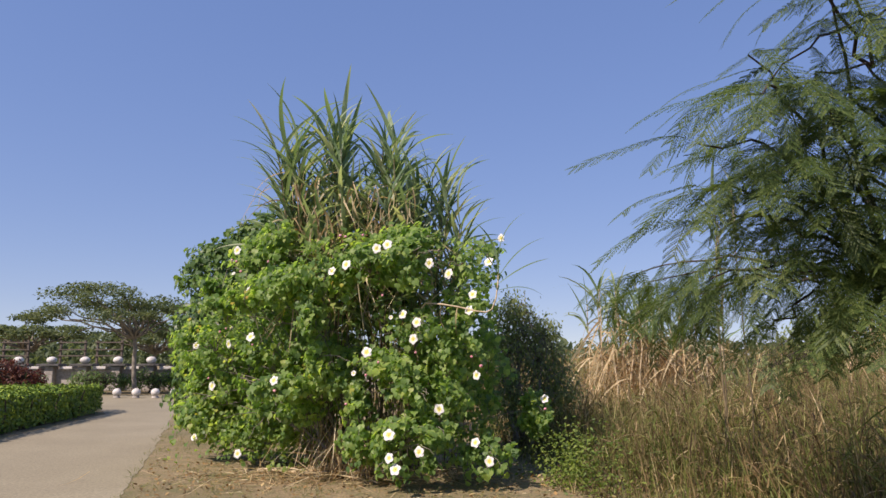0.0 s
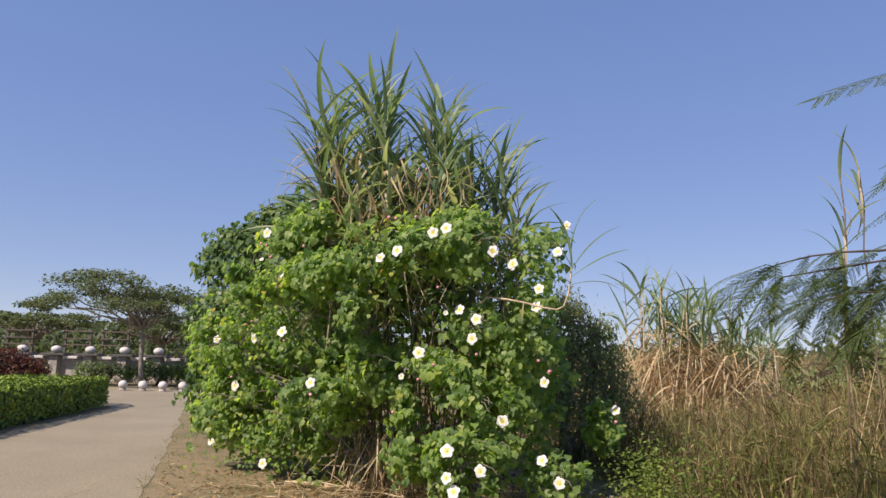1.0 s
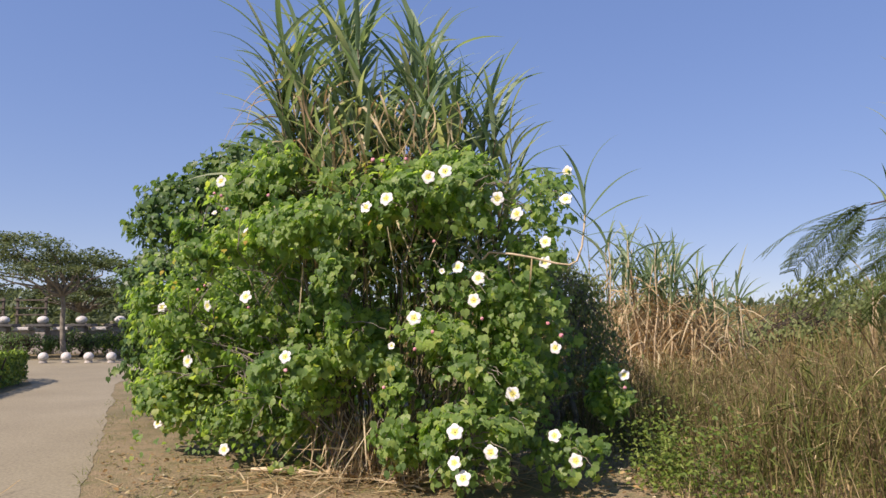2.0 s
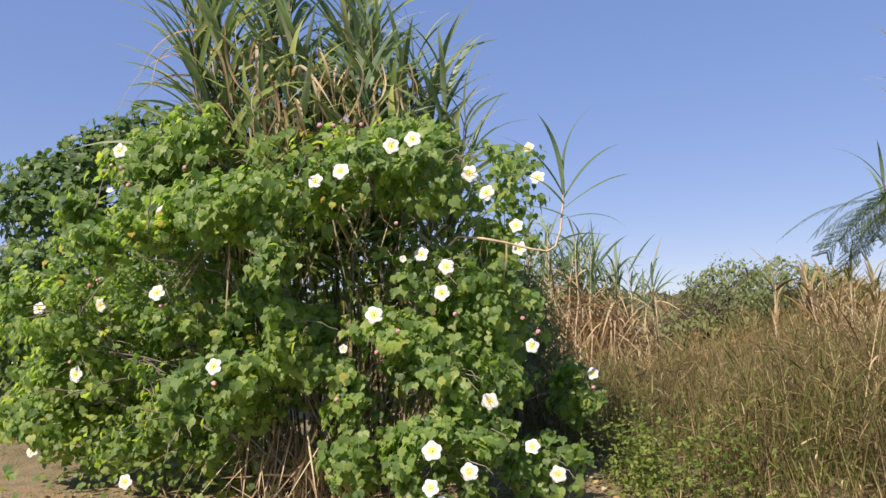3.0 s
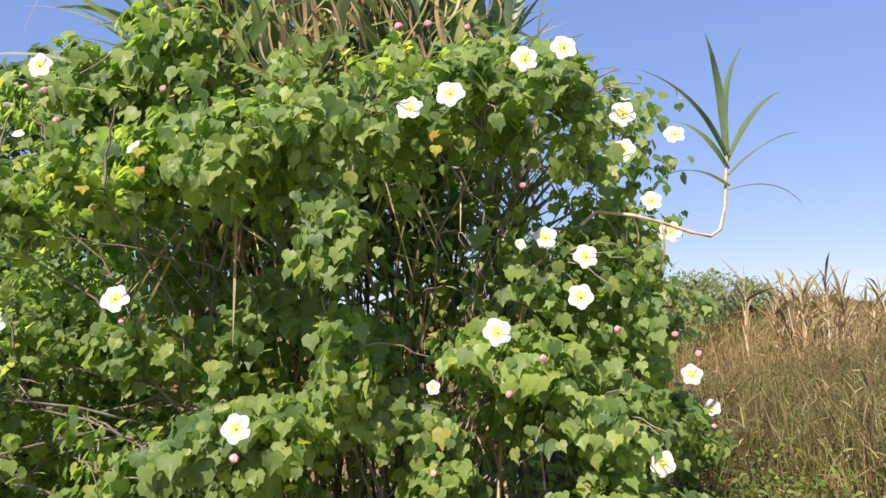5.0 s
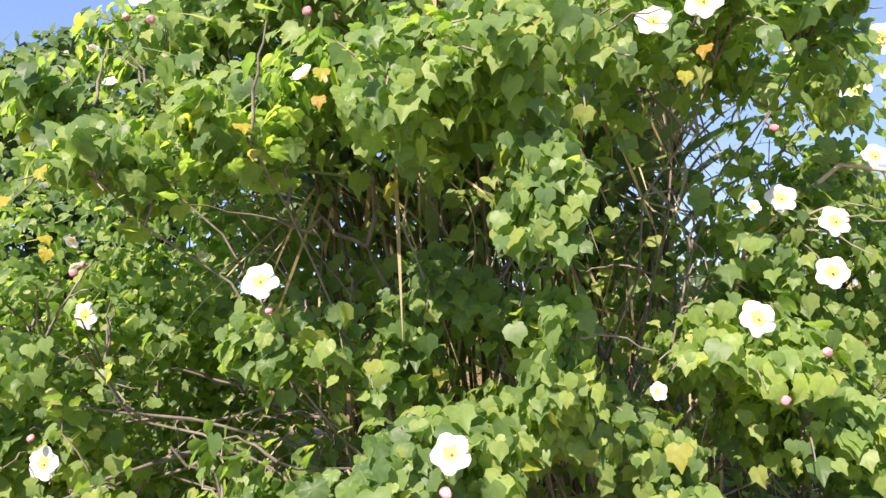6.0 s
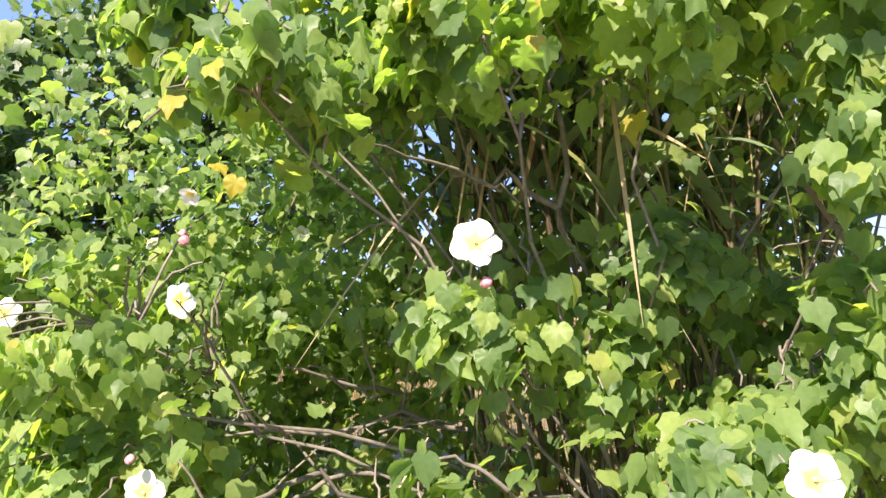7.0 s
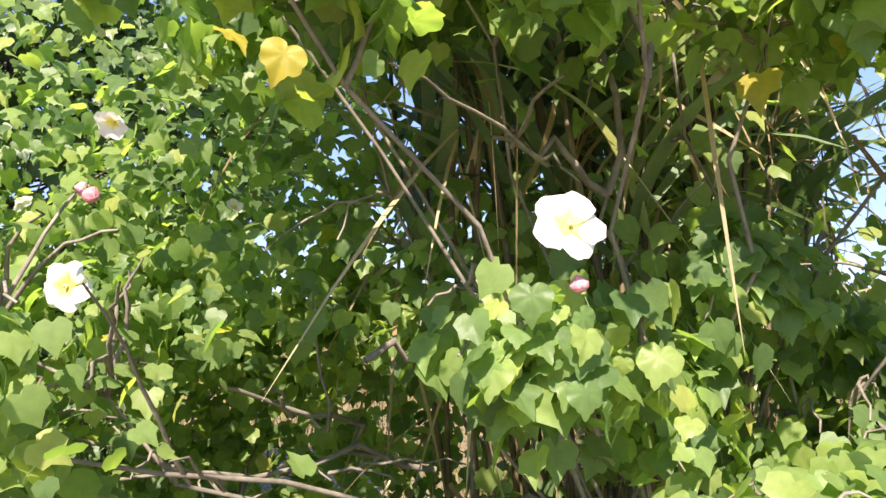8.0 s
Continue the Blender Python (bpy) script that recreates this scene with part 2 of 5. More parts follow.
slate = solid("dark_slab", [(0.3, (0.06, 0.06, 0.055)), (0.7, (0.12, 0.115, 0.105))], 3.0, 0.8, 0.3, 0.01)
timber = solid("weathered_timber", [(0.3, (0.07, 0.055, 0.04)), (0.7, (0.14, 0.115, 0.09))], 4.0, 0.85, 0.4, 0.01)
concrete = solid("pale_concrete", [(0.3, (0.225, 0.195, 0.125)), (0.55, (0.265, 0.232, 0.15)), (0.75, (0.305, 0.268, 0.178))], 0.55, 0.9, 0.15, 0.003, fine=70.0)
litter_brown = leafy("fallen_leaf", [(0.0, (0.16, 0.1, 0.05)), (0.6, (0.33, 0.2, 0.09)), (0.9, (0.45, 0.33, 0.18)), (1.0, (0.65, 0.58, 0.45))], (1.1, 1.0, 0.8), 0.8, share=0.15)


def soil_material():
    m, nodes, links = material("dry_soil")
    place = nodes.new("ShaderNodeNewGeometry")
    big = node(nodes, "ShaderNodeTexNoise", Scale=0.8, Detail=5.0, Roughness=0.65)
    mid = node(nodes, "ShaderNodeTexNoise", Scale=6.0, Detail=5.0, Roughness=0.7)
    fine = node(nodes, "ShaderNodeTexNoise", Scale=55.0, Detail=4.0)
    for n in (big, mid, fine):
        links.new(place.outputs["Position"], n.inputs["Vector"])
    tone = ramp(nodes, links, big.outputs[0], [(0.35, (0.18, 0.15, 0.07)), (0.5, (0.245, 0.19, 0.1)), (0.65, (0.3, 0.225, 0.13))])
    tone = blend(nodes, links, "MIX", ramp(nodes, links, mid.outputs[0], [(0.48, (0.0, 0.0, 0.0)), (0.68, (0.75, 0.75, 0.75))]), tone, (0.12, 0.135, 0.05))
    tone = blend(nodes, links, "MULTIPLY", 0.8, tone, ramp(nodes, links, fine.outputs[0], [(0.3, (0.5, 0.48, 0.45)), (0.7, (1.3, 1.3, 1.25))]))
    bump = node(nodes, "ShaderNodeBump", Strength=0.7, Distance=0.03)
    links.new(fine.outputs[0], bump.inputs["Height"])
    skin = node(nodes, "ShaderNodeBsdfPrincipled", Roughness=0.95)
    links.new(tone, skin.inputs["Base Color"])
    links.new(bump.outputs[0], skin.inputs["Normal"])
    out = nodes.new("ShaderNodeOutputMaterial")
    links.new(skin.outputs[0], out.inputs[0])
    return m


def petal_material():
    m, nodes, links = material("white_petal")
    uv = nodes.new("ShaderNodeUVMap")
    sep = nodes.new("ShaderNodeSeparateXYZ")
    links.new(uv.outputs[0], sep.inputs[0])
    tone = ramp(nodes, links, sep.outputs[1], [(0.2, (0.85, 0.77, 0.2)), (0.33, (0.86, 0.81, 0.4)), (0.45, (0.87, 0.86, 0.82)), (1.0, (0.88, 0.87, 0.86))])
    line = node(nodes, "ShaderNodeTexWave", Scale=5.0, Distortion=1.5)
    links.new(uv.outputs[0], line.inputs["Vector"])
    bump = node(nodes, "ShaderNodeBump", Strength=0.15, Distance=0.002)
    links.new(line.outputs[0], bump.inputs["Height"])
    skin = node(nodes, "ShaderNodeBsdfPrincipled", Roughness=0.6)
    links.new(tone, skin.inputs["Base Color"])
    links.new(bump.outputs[0], skin.inputs["Normal"])
    glow = nodes.new("ShaderNodeBsdfTranslucent")
    links.new(tone, glow.inputs[0])
    mix = node(nodes, "ShaderNodeMixShader", Fac=0.35)
    links.new(skin.outputs[0], mix.inputs[1])
    links.new(glow.outputs[0], mix.inputs[2])
    out = nodes.new("ShaderNodeOutputMaterial")
    links.new(mix.outputs[0], out.inputs[0])
    return m


soil = soil_material()
petal_white = petal_material()
stamen_yellow = solid("yellow_stamens", [(0.3, (0.85, 0.76, 0.3)), (0.7, (0.88, 0.82, 0.45))], 90.0, 0.7, 0.1, 0.001)
bud_pink = solid("pink_petals", [(0.3, (0.62, 0.2, 0.26)), (0.7, (0.78, 0.42, 0.44))], 40.0, 0.6, 0.3, 0.003, spread=0.4)
calyx_green = solid("green_calyx", [(0.3, (0.12, 0.19, 0.05)), (0.7, (0.2, 0.28, 0.08))], 40.0, 0.6, 0.3, 0.002)


# ---------------------------------------------------------------- ground and path
def path_edges(y):
    """Left and right edge of the concrete path and the small plaza behind it."""
    ys = [-9, 0, 6.6, 11, 15.5, 16.8, 17.4, 18.3, 22.9]
    left = np.interp(y, ys, [-3.4, -5.0, -6.15, -6.85, -7.45, -8.2, -13, -20, -22])
    right = np.interp(y, ys, [2.1, -0.8, -2.95, -4.4, -5.95, -6.2, -6.4, -6.7, -5.0])
    return left, right


def build_ground():
    rng = np.random.default_rng(3)
    near = np.linspace(-9, 24, 111)
    far = np.array([34, 50, 80, 140, 300, 700, 1600.0])
    line = np.concatenate([-far[::-1], near, far])
    x, y = np.meshgrid(line, line)
    z = np.array([noise.noise((a * 0.7, b * 0.7, 1.0)) * 0.03 + noise.noise((a * 2.6, b * 2.6, 4.0)) * 0.018 for a, b in zip(x.ravel(), y.ravel())])
    left, right = path_edges(y.ravel())
    inside = (x.ravel() > left - 0.7) & (x.ravel() < right + 0.7) & (y.ravel() < 23.3)
    z[inside] = 0.0
    beside = np.maximum(np.maximum(left - x.ravel(), x.ravel() - right), y.ravel() - 22.9)
    z *= np.clip((beside - 0.6) / 1.2, 0, 1)
    n = len(line)
    i, j = np.meshgrid(np.arange(n - 1), np.arange(n - 1), indexing="ij")
    f = np.stack([i * n + j, i * n + j + 1, (i + 1) * n + j + 1, (i + 1) * n + j], -1).reshape(-1, 4)
    me = mesh_from("ground", np.stack([x.ravel(), y.ravel(), z], -1), f, smooth=True)
    tagged(put("ground", me, soil), "dry brown soil with thin worn grass", "ground", kind="structure")
    ys = np.linspace(-9, 22.9, 260)
    left, right = path_edges(ys)
    right = right + np.array([noise.noise((v * 0.9, 0, 0)) * 0.1 + noise.noise((v * 2.3, 3, 0)) * 0.06 + noise.noise((v * 7.0, 3, 0)) * 0.03 for v in ys])
    bm = bmesh.new()
    rows = [[bm.verts.new((a, v, 0.004)) for a in np.linspace(l, r, 9)] for v, l, r in zip(ys, left, right)]
    for a, b in zip(rows, rows[1:]):
        for k in range(8):
            bm.faces.new((a[k], a[k + 1], b[k + 1], b[k]))
    rim = bmesh.ops.extrude_face_region(bm, geom=bm.faces[:])
    for v in rim["geom"]:
        if isinstance(v, bmesh.types.BMVert):
            v.co.z = -0.1
    bmesh.ops.recalc_face_normals(bm, faces=bm.faces[:])
    tagged(part("path", bm, concrete, None), "pale beige concrete park path with dusty worn edges", "path", kind="structure")


build_ground()


# ---------------------------------------------------------------- leaves
def lobed_leaf(rings=1, cup=0.10, sag=0.16, tall=1.0, lobe=1.0):
    """A broad heart-shaped leaf, pointed, with a shallow shoulder either side (lobe: how deep); stalk at the origin, tip along y, about 1 long."""
    lobes = [(0, 0.82), (12, 0.62), (30, 0.53 - 0.06 * lobe), (52, 0.54 + 0.07 * lobe), (70, 0.51 - 0.03 * lobe), (98, 0.5 + 0.04 * lobe), (126, 0.44), (155, 0.38), (180, 0.2)]
    right = [(math.radians(a), r) for a, r in lobes]
    rim = right + [(-a, r) for a, r in right[-2:0:-1]]
    if rings > 1:
        fine = []
        for k, (a, r) in enumerate(rim):
            a2, r2 = rim[(k + 1) % len(rim)]
            if a2 < -3 and a > 3:
                a2 += 2 * math.pi
            gap = a2 - a if abs(a2 - a) < 3 else a2 - a + 2 * math.pi * (1 if a2 < a else -1)
            fine += [(a, r), (a + gap / 2, (r + r2) / 2 * (1.02 + 0.025 * math.sin(k * 5.3 + cup * 60)))]
        rim = fine
    v, u = [(0, 0, 0)], [(0, 0)]
    wave = 0.035 if rings > 1 else 0.0
    for k in range(1, rings + 1):
        s = k / rings
        for a, r in rim:
            x, y = math.sin(a) * r * s * 1.08, math.cos(a) * r * s * tall
            v.append((x, y, cup * abs(x) * 1.6 - sag * (x * x + y * y) * 1.5 - 0.10 * max(y, 0) ** 2 + wave * math.sin(7 * a + cup * 40) * s * s))
            u.append((x, y))
    n = len(rim)
    f = [(0, 1 + (k + 1) % n, 1 + k) for k in range(n)]
    for ring in range(1, rings):
        a, b = 1 + (ring - 1) * n, 1 + ring * n
        for k in range(n):
            m = (k + 1) % n
            f += [(a + k, a + m, b + m), (a + k, b + m, b + k)]
    return np.array(v, float), np.array(f), np.array(u, float)


def small_leaf():
    """A plain pointed leaf of two folded halves."""
    v = np.array([(0, 0, 0), (0.26, 0.35, 0.06), (0.2, 0.7, 0.02), (0, 1, -0.12), (-0.2, 0.7, 0.02), (-0.26, 0.35, 0.06), (0, 0.5, -0.02)], float)
    f = np.array([(0, 1, 6), (1, 2, 6), (2, 3, 6), (3, 4, 6), (4, 5, 6), (5, 0, 6)])
    return v, f, v[:, :2].copy()


LEAF_COARSE = lobed_leaf(1)
LEAF_KINDS = [lobed_leaf(1, 0.1, 0.16, 1.0, 0.4), lobed_leaf(1, 0.22, 0.1, 1.08, 0.8), lobed_leaf(1, 0.03, 0.26, 0.95, 0.1), lobed_leaf(1, 0.16, 0.3, 1.05, 0.6)]
LEAF_SMALL = small_leaf()


def ball_points(rng, n):
    return unit(rng.normal(0, 1, (n, 3)))


def clump_leaves(clumps, rng, per_area, per_shoot, size, inside=0.62, floor=0.05, spread=0.11, lean=0.55, gaps=-1.0):
    """Leaves on shoots that cover the outside of overlapping rounded clumps (centre and radii).
    Returns places, turns, sizes and the shoots."""
    clumps = np.asarray(clumps, float)
    places, normals, shoots = [], [], []
    for c in clumps:
        area = 4 * np.pi * ((c[3] * c[4]) ** 1.6 / 3 + (c[3] * c[5]) ** 1.6 / 3 + (c[4] * c[5]) ** 1.6 / 3) ** (1 / 1.6)
        n = int(area * per_area)
        d = ball_points(rng, n)
        swell = np.array([1 + 0.3 * noise.noise((q[0] * 2.3 + c[0], q[1] * 2.3 + c[1], q[2] * 2.3 + c[2])) for q in d])[:, None]
        p = c[:3] + d * c[3:6] * swell * rng.uniform(0.86, 1.06, (n, 1))
        keep = (p[:, 2] > floor) & ((d[:, 2] > -0.3) | (rng.random(n) < 0.35))
        if gaps > -1:
            keep &= np.array([0.6 * noise.noise(Vector(q) * 5.0) + 0.6 * noise.noise(Vector(q) * 2.3) for q in p]) + rng.uniform(-0.1, 0.1, n) > gaps
        for other in clumps:
            if other is not c:
                keep &= (((p - other[:3]) / other[3:6]) ** 2).sum(-1) > inside
        p, out = p[keep], unit(d[keep] / c[3:6])
        shoots.append(np.concatenate([p, out], 1))
        for k in range(per_shoot):
            back = rng.uniform(0, 1, (len(p), 1)) ** 1.3
            q = p - out * back * spread * 1.9 + rng.normal(0, spread * 0.55, p.shape) * (0.4 + back)
            places.append(q)
            normals.append(out * [0.75, 0.75, 0.35] + np.array([-0.28, -0.26, lean - 0.12]) + rng.normal(0, 0.45, p.shape))
    shoots = np.concatenate(shoots)
    places, normals = np.concatenate(places), np.concatenate(normals)
    good = places[:, 2] > floor
    places, normals = places[good], unit(normals[good])
    tip = np.array([0, 0, -1.0]) + normals * np.array([0.9, 0.9, 0]) + rng.normal(0, 0.38, places.shape)
    return places, turned(normals, tip), rng.uniform(size[0], size[1], len(places)) * rng.choice([1.0, 1.0, 0.72], len(places)), shoots


# ---------------------------------------------------------------- the flowering bush
# foliage clumps: centre x, y, z and radii
UPPER = [
    (-0.70, 6.74, 2.06, 0.48, 0.26, 0.28), (-0.32, 6.74, 2.14, 0.34, 0.28, 0.28), (-1.18, 6.82, 2.00, 0.42, 0.28, 0.25), (-1.66, 6.98, 1.94, 0.38, 0.28, 0.22),
    (-1.98, 7.42, 1.95, 0.26, 0.24, 0.18), (-2.38, 7.22, 1.74, 0.20, 0.17, 0.14), (-2.42, 7.48, 1.98, 0.24, 0.22, 0.19), (-2.02, 6.99, 1.80, 0.22, 0.19, 0.13), (-1.28, 6.80, 1.58, 0.15, 0.17, 0.28), (-1.24, 6.86, 1.24, 0.13, 0.14, 0.20),
    (-0.36, 7.20, 2.42, 0.34, 0.36, 0.22), (-2.20, 7.68, 2.02, 0.26, 0.34, 0.24),
    (-2.08, 7.90, 2.34, 0.43, 0.45, 0.30), (-1.76, 7.36, 2.52, 0.20, 0.24, 0.18),
]
RIGHT = [
    (-0.32, 6.92, 1.55, 0.34, 0.34, 0.20), (0.12, 7.06, 1.32, 0.34, 0.38, 0.40), (-0.58, 6.86, 1.16, 0.34, 0.30, 0.16),
    (0.24, 7.10, 1.75, 0.22, 0.28, 0.20), (-0.25, 6.82, 0.90, 0.46, 0.38, 0.25), (0.04, 6.96, 0.82, 0.25, 0.30, 0.20),
    (-0.32, 6.64, 0.42, 0.36, 0.32, 0.32), (0.44, 6.90, 0.27, 0.32, 0.28, 0.20), (0.98, 7.62, 0.66, 0.20, 0.26, 0.24), (-0.10, 6.78, 0.55, 0.30, 0.26, 0.20),
]
SPARSE = [(-1.1, 7.5, 1.95, 0.5, 0.2, 0.3), (-1.0, 7.28, 2.36, 0.55, 0.42, 0.2), (-1.65, 7.42, 2.38, 0.45, 0.4, 0.2), (-0.8, 7.85, 1.6, 0.55, 0.25, 0.4), (0.28, 7.2, 2.12, 0.30, 0.40, 0.40), (0.48, 7.45, 2.36, 0.18, 0.28, 0.24), (0.5, 7.7, 1.1, 0.28, 0.4, 0.5), (-0.9, 8.5, 1.5, 0.8, 0.4, 0.7), (0.2, 8.2, 1.2, 0.6, 0.4, 0.7), (-1.5, 7.85, 1.2, 0.5, 0.3, 0.5), (-2.0, 8.4, 1.5, 0.5, 0.4, 0.6)]
LEFT = [
    (-1.88, 7.24, 1.27, 0.20, 0.13, 0.12), (-1.36, 7.28, 1.40, 0.28, 0.16, 0.14), (-1.02, 7.42, 1.42, 0.28, 0.18, 0.14), (-1.62, 7.30, 1.20, 0.20, 0.15, 0.14),
    (-1.94, 7.48, 1.26, 0.18, 0.16, 0.13), (-1.04, 7.15, 0.98, 0.42, 0.32, 0.17), (-1.66, 7.02, 0.94, 0.36, 0.30, 0.16), (-1.95, 7.12, 0.98, 0.20, 0.18, 0.12),
    (-2.60, 7.95, 1.30, 0.34, 0.42, 0.26), (-2.55, 8.02, 0.90, 0.36, 0.36, 0.22), (-2.92, 8.45, 1.28, 0.38, 0.40, 0.42),
    (-2.24, 8.05, 0.40, 0.28, 0.28, 0.17), (-2.30, 8.80, 1.10, 0.60, 0.35, 0.65), (-2.92, 8.75, 0.55, 0.48, 0.42, 0.38), (-1.9, 7.55, 0.66, 0.30, 0.28, 0.18),
    (-0.8, 6.92, 0.55, 0.20, 0.22, 0.40), (-1.45, 7.25, 0.70, 0.26, 0.22, 0.16), (-1.66, 7.45, 0.46, 0.2, 0.18, 0.12), (-1.05, 7.25, 1.28, 0.2, 0.15, 0.18),
]
# open flowers: place and width
FLOWERS_TOP = [
    (-0.91, 6.57, 2.12), (-1.05, 6.60, 2.06), (-0.51, 6.46, 2.30), (-0.62, 6.55, 2.28), (-0.11, 6.64, 2.15), (0.67, 7.58, 2.56),
    (0.49, 7.00, 2.20), (0.08, 6.88, 2.07), (0.32, 7.00, 1.87), (0.28, 6.84, 1.70), (-1.90, 6.80, 1.90), (-2.27, 7.57, 2.42),
    (-2.37, 7.80, 2.17), (-2.44, 7.90, 2.32), (-1.92, 7.95, 2.68), (-0.24, 6.77, 1.58), (-0.27, 6.77, 1.42), (-0.38, 6.84, 1.66), (-0.50, 6.85, 1.63),
]
FLOWERS_LOW = [
    (-1.97, 7.16, 1.447), (-1.61, 6.74, 1.02), (-0.715, 6.67, 1.29), (0.35, 6.84, 1.07), (1.10, 7.50, 0.80), (-2.555, 7.81, 0.93),
    (-2.91, 8.22, 1.38), (-2.455, 8.02, 1.40), (-0.47, 6.31, 0.555), (-0.46, 6.36, 0.35), (-0.41, 6.35, 0.25), (0.46, 6.75, 0.27),
    (-0.20, 6.50, 0.39), (-0.02, 6.65, 0.76), (0.33, 6.85, 0.42), (-2.24, 7.80, 0.20), (-3.12, 8.90, 0.25), (-2.46, 7.6, 1.64), (-2.06, 8.3, 1.62),
    (-2.56, 8.3, 1.62), (-0.865, 6.92, 1.08),
]
SMALL_FLOWERS = {(-1.90, 6.80, 1.90), (-2.37, 7.80, 2.17), (-2.44, 7.90, 2.32), (-2.46, 7.6, 1.64), (-2.06, 8.3, 1.62), (-2.56, 8.3, 1.62), (-0.865, 6.92, 1.08), (-1.92, 7.95, 2.68), (-0.50, 6.85, 1.63)}
BUDS = [
    (-2.25, 7.43, 2.28), (-1.83, 7.15, 2.24), (-0.25, 6.57, 1.29), (-0.60, 6.54, 1.20), (-1.957, 7.143, 1.376), (-2.47, 7.88, 1.57),
    (-0.95, 6.66, 2.42), (-0.93, 6.78, 0.80), (-0.72, 6.58, 1.08), (0.29, 6.86, 1.25), (-2.21, 7.48, 2.18),
    (-0.58, 6.66, 1.84), (-2.48, 7.7, 1.53), (-0.78, 6.68, 2.44), (-1.02, 6.78, 2.45), (1.09, 7.48, 0.70), (-2.32, 7.5, 2.31), (0.38, 6.82, 1.16), (-1.62, 6.76, 0.93), (-2.6, 7.75, 1.02),
]


def petal_mesh(seed):
    rng = np.random.default_rng(seed)
    rows, cols = 6, 7
    v, u = [], []
    phase = rng.uniform(0, 6)
    for i in range(rows):
        s = i / (rows - 1)
        wide = 0.08 + 0.205 * math.sin(min(s * 1.02, 1) ** 0.9 * 2.1)
        for j in range(cols):
            a = j / (cols - 1) * 2 - 1
            end = s * (1 - 0.42 * a * a * s ** 2 - 0.04 * (1 - abs(a)) ** 4 * s)
            ripple = 0.028 * math.sin(a * 6 + phase) * s * s
            v.append((a * wide, 0.02 + 0.53 * end, 0.03 + 0.10 * s - 0.09 * s ** 3 + 0.03 * a * a * s + ripple + 0.025 * a))
            u.append((a * 0.5 + 0.5, s))
    f = [(i * cols + j, i * cols + j + 1, (i + 1) * cols + j + 1, (i + 1) * cols + j) for i in range(rows - 1) for j in range(cols - 1)]
    return mesh_from("petal", v, f, u, smooth=True)


def centre_mesh():
    """Stamen column: a short rod ringed with small knobs."""
    rng = np.random.default_rng(5)
    pieces = [tube([(0, 0, -0.04), (0, 0, 0.06), (0, 0, 0.14), (0, 0, 0.17)], [0.06, 0.035, 0.025, 0.012], 6)]
    for k in range(18):
        a, h = k * 2.4, 0.05 + 0.12 * k / 26
        out = np.array([math.cos(a), math.sin(a), 0.35]) * rng.uniform(0.022, 0.036)
        pieces.append(tube([np.array([0, 0, h]), np.array([0, 0, h]) + out, np.array([0, 0, h]) + out * 1.4], [0.006, 0.02, 0.006], 4))
    v, f, u = merge(pieces)
    return mesh_from("flower_centre", v, f, u, smooth=True)


def calyx_mesh():
    v, f, u = merge([tube([(0, 0, -0.55), (0.02, 0.01, -0.3), (0, 0, -0.13)], [0.016, 0.016, 0.02], 5), tube([(0, 0, -0.14), (0, 0, -0.1), (0, 0, -0.05), (0, 0, 0.0)], [0.02, 0.08, 0.09, 0.03], 8)])
    return mesh_from("calyx", v, f, u, smooth=True)


def bud_mesh(seed):
    """A closed, rolled flower: overlapping wrapped petals on a short green cup."""
    rng = np.random.default_rng(seed)
    pieces = []
    for k in range(5):
        a0 = k * 1.257
        rows, cols, v, u = 6, 5, [], []
        for i in range(rows):
            s = i / (rows - 1)
            r = 0.5 * math.sin(0.35 + s * 2.76) * (1 + 0.05 * k)
            for j in range(cols):
                a = a0 + (j / (cols - 1) - 0.5) * 1.9 + s * 0.5
                v.append((math.cos(a) * r, math.sin(a) * r, -0.4 + s * 0.95 + 0.05 * math.sin(a * 3)))
                u.append((j / 4, s))
        f = [(i * cols + j, i * cols + j + 1, (i + 1) * cols + j + 1, (i + 1) * cols + j) for i in range(rows - 1) for j in range(cols - 1)]
        pieces.append((np.array(v), np.array(f), np.array(u)))
    v, f, u = merge(pieces)
    return mesh_from("bud", v, f, u, smooth=True)


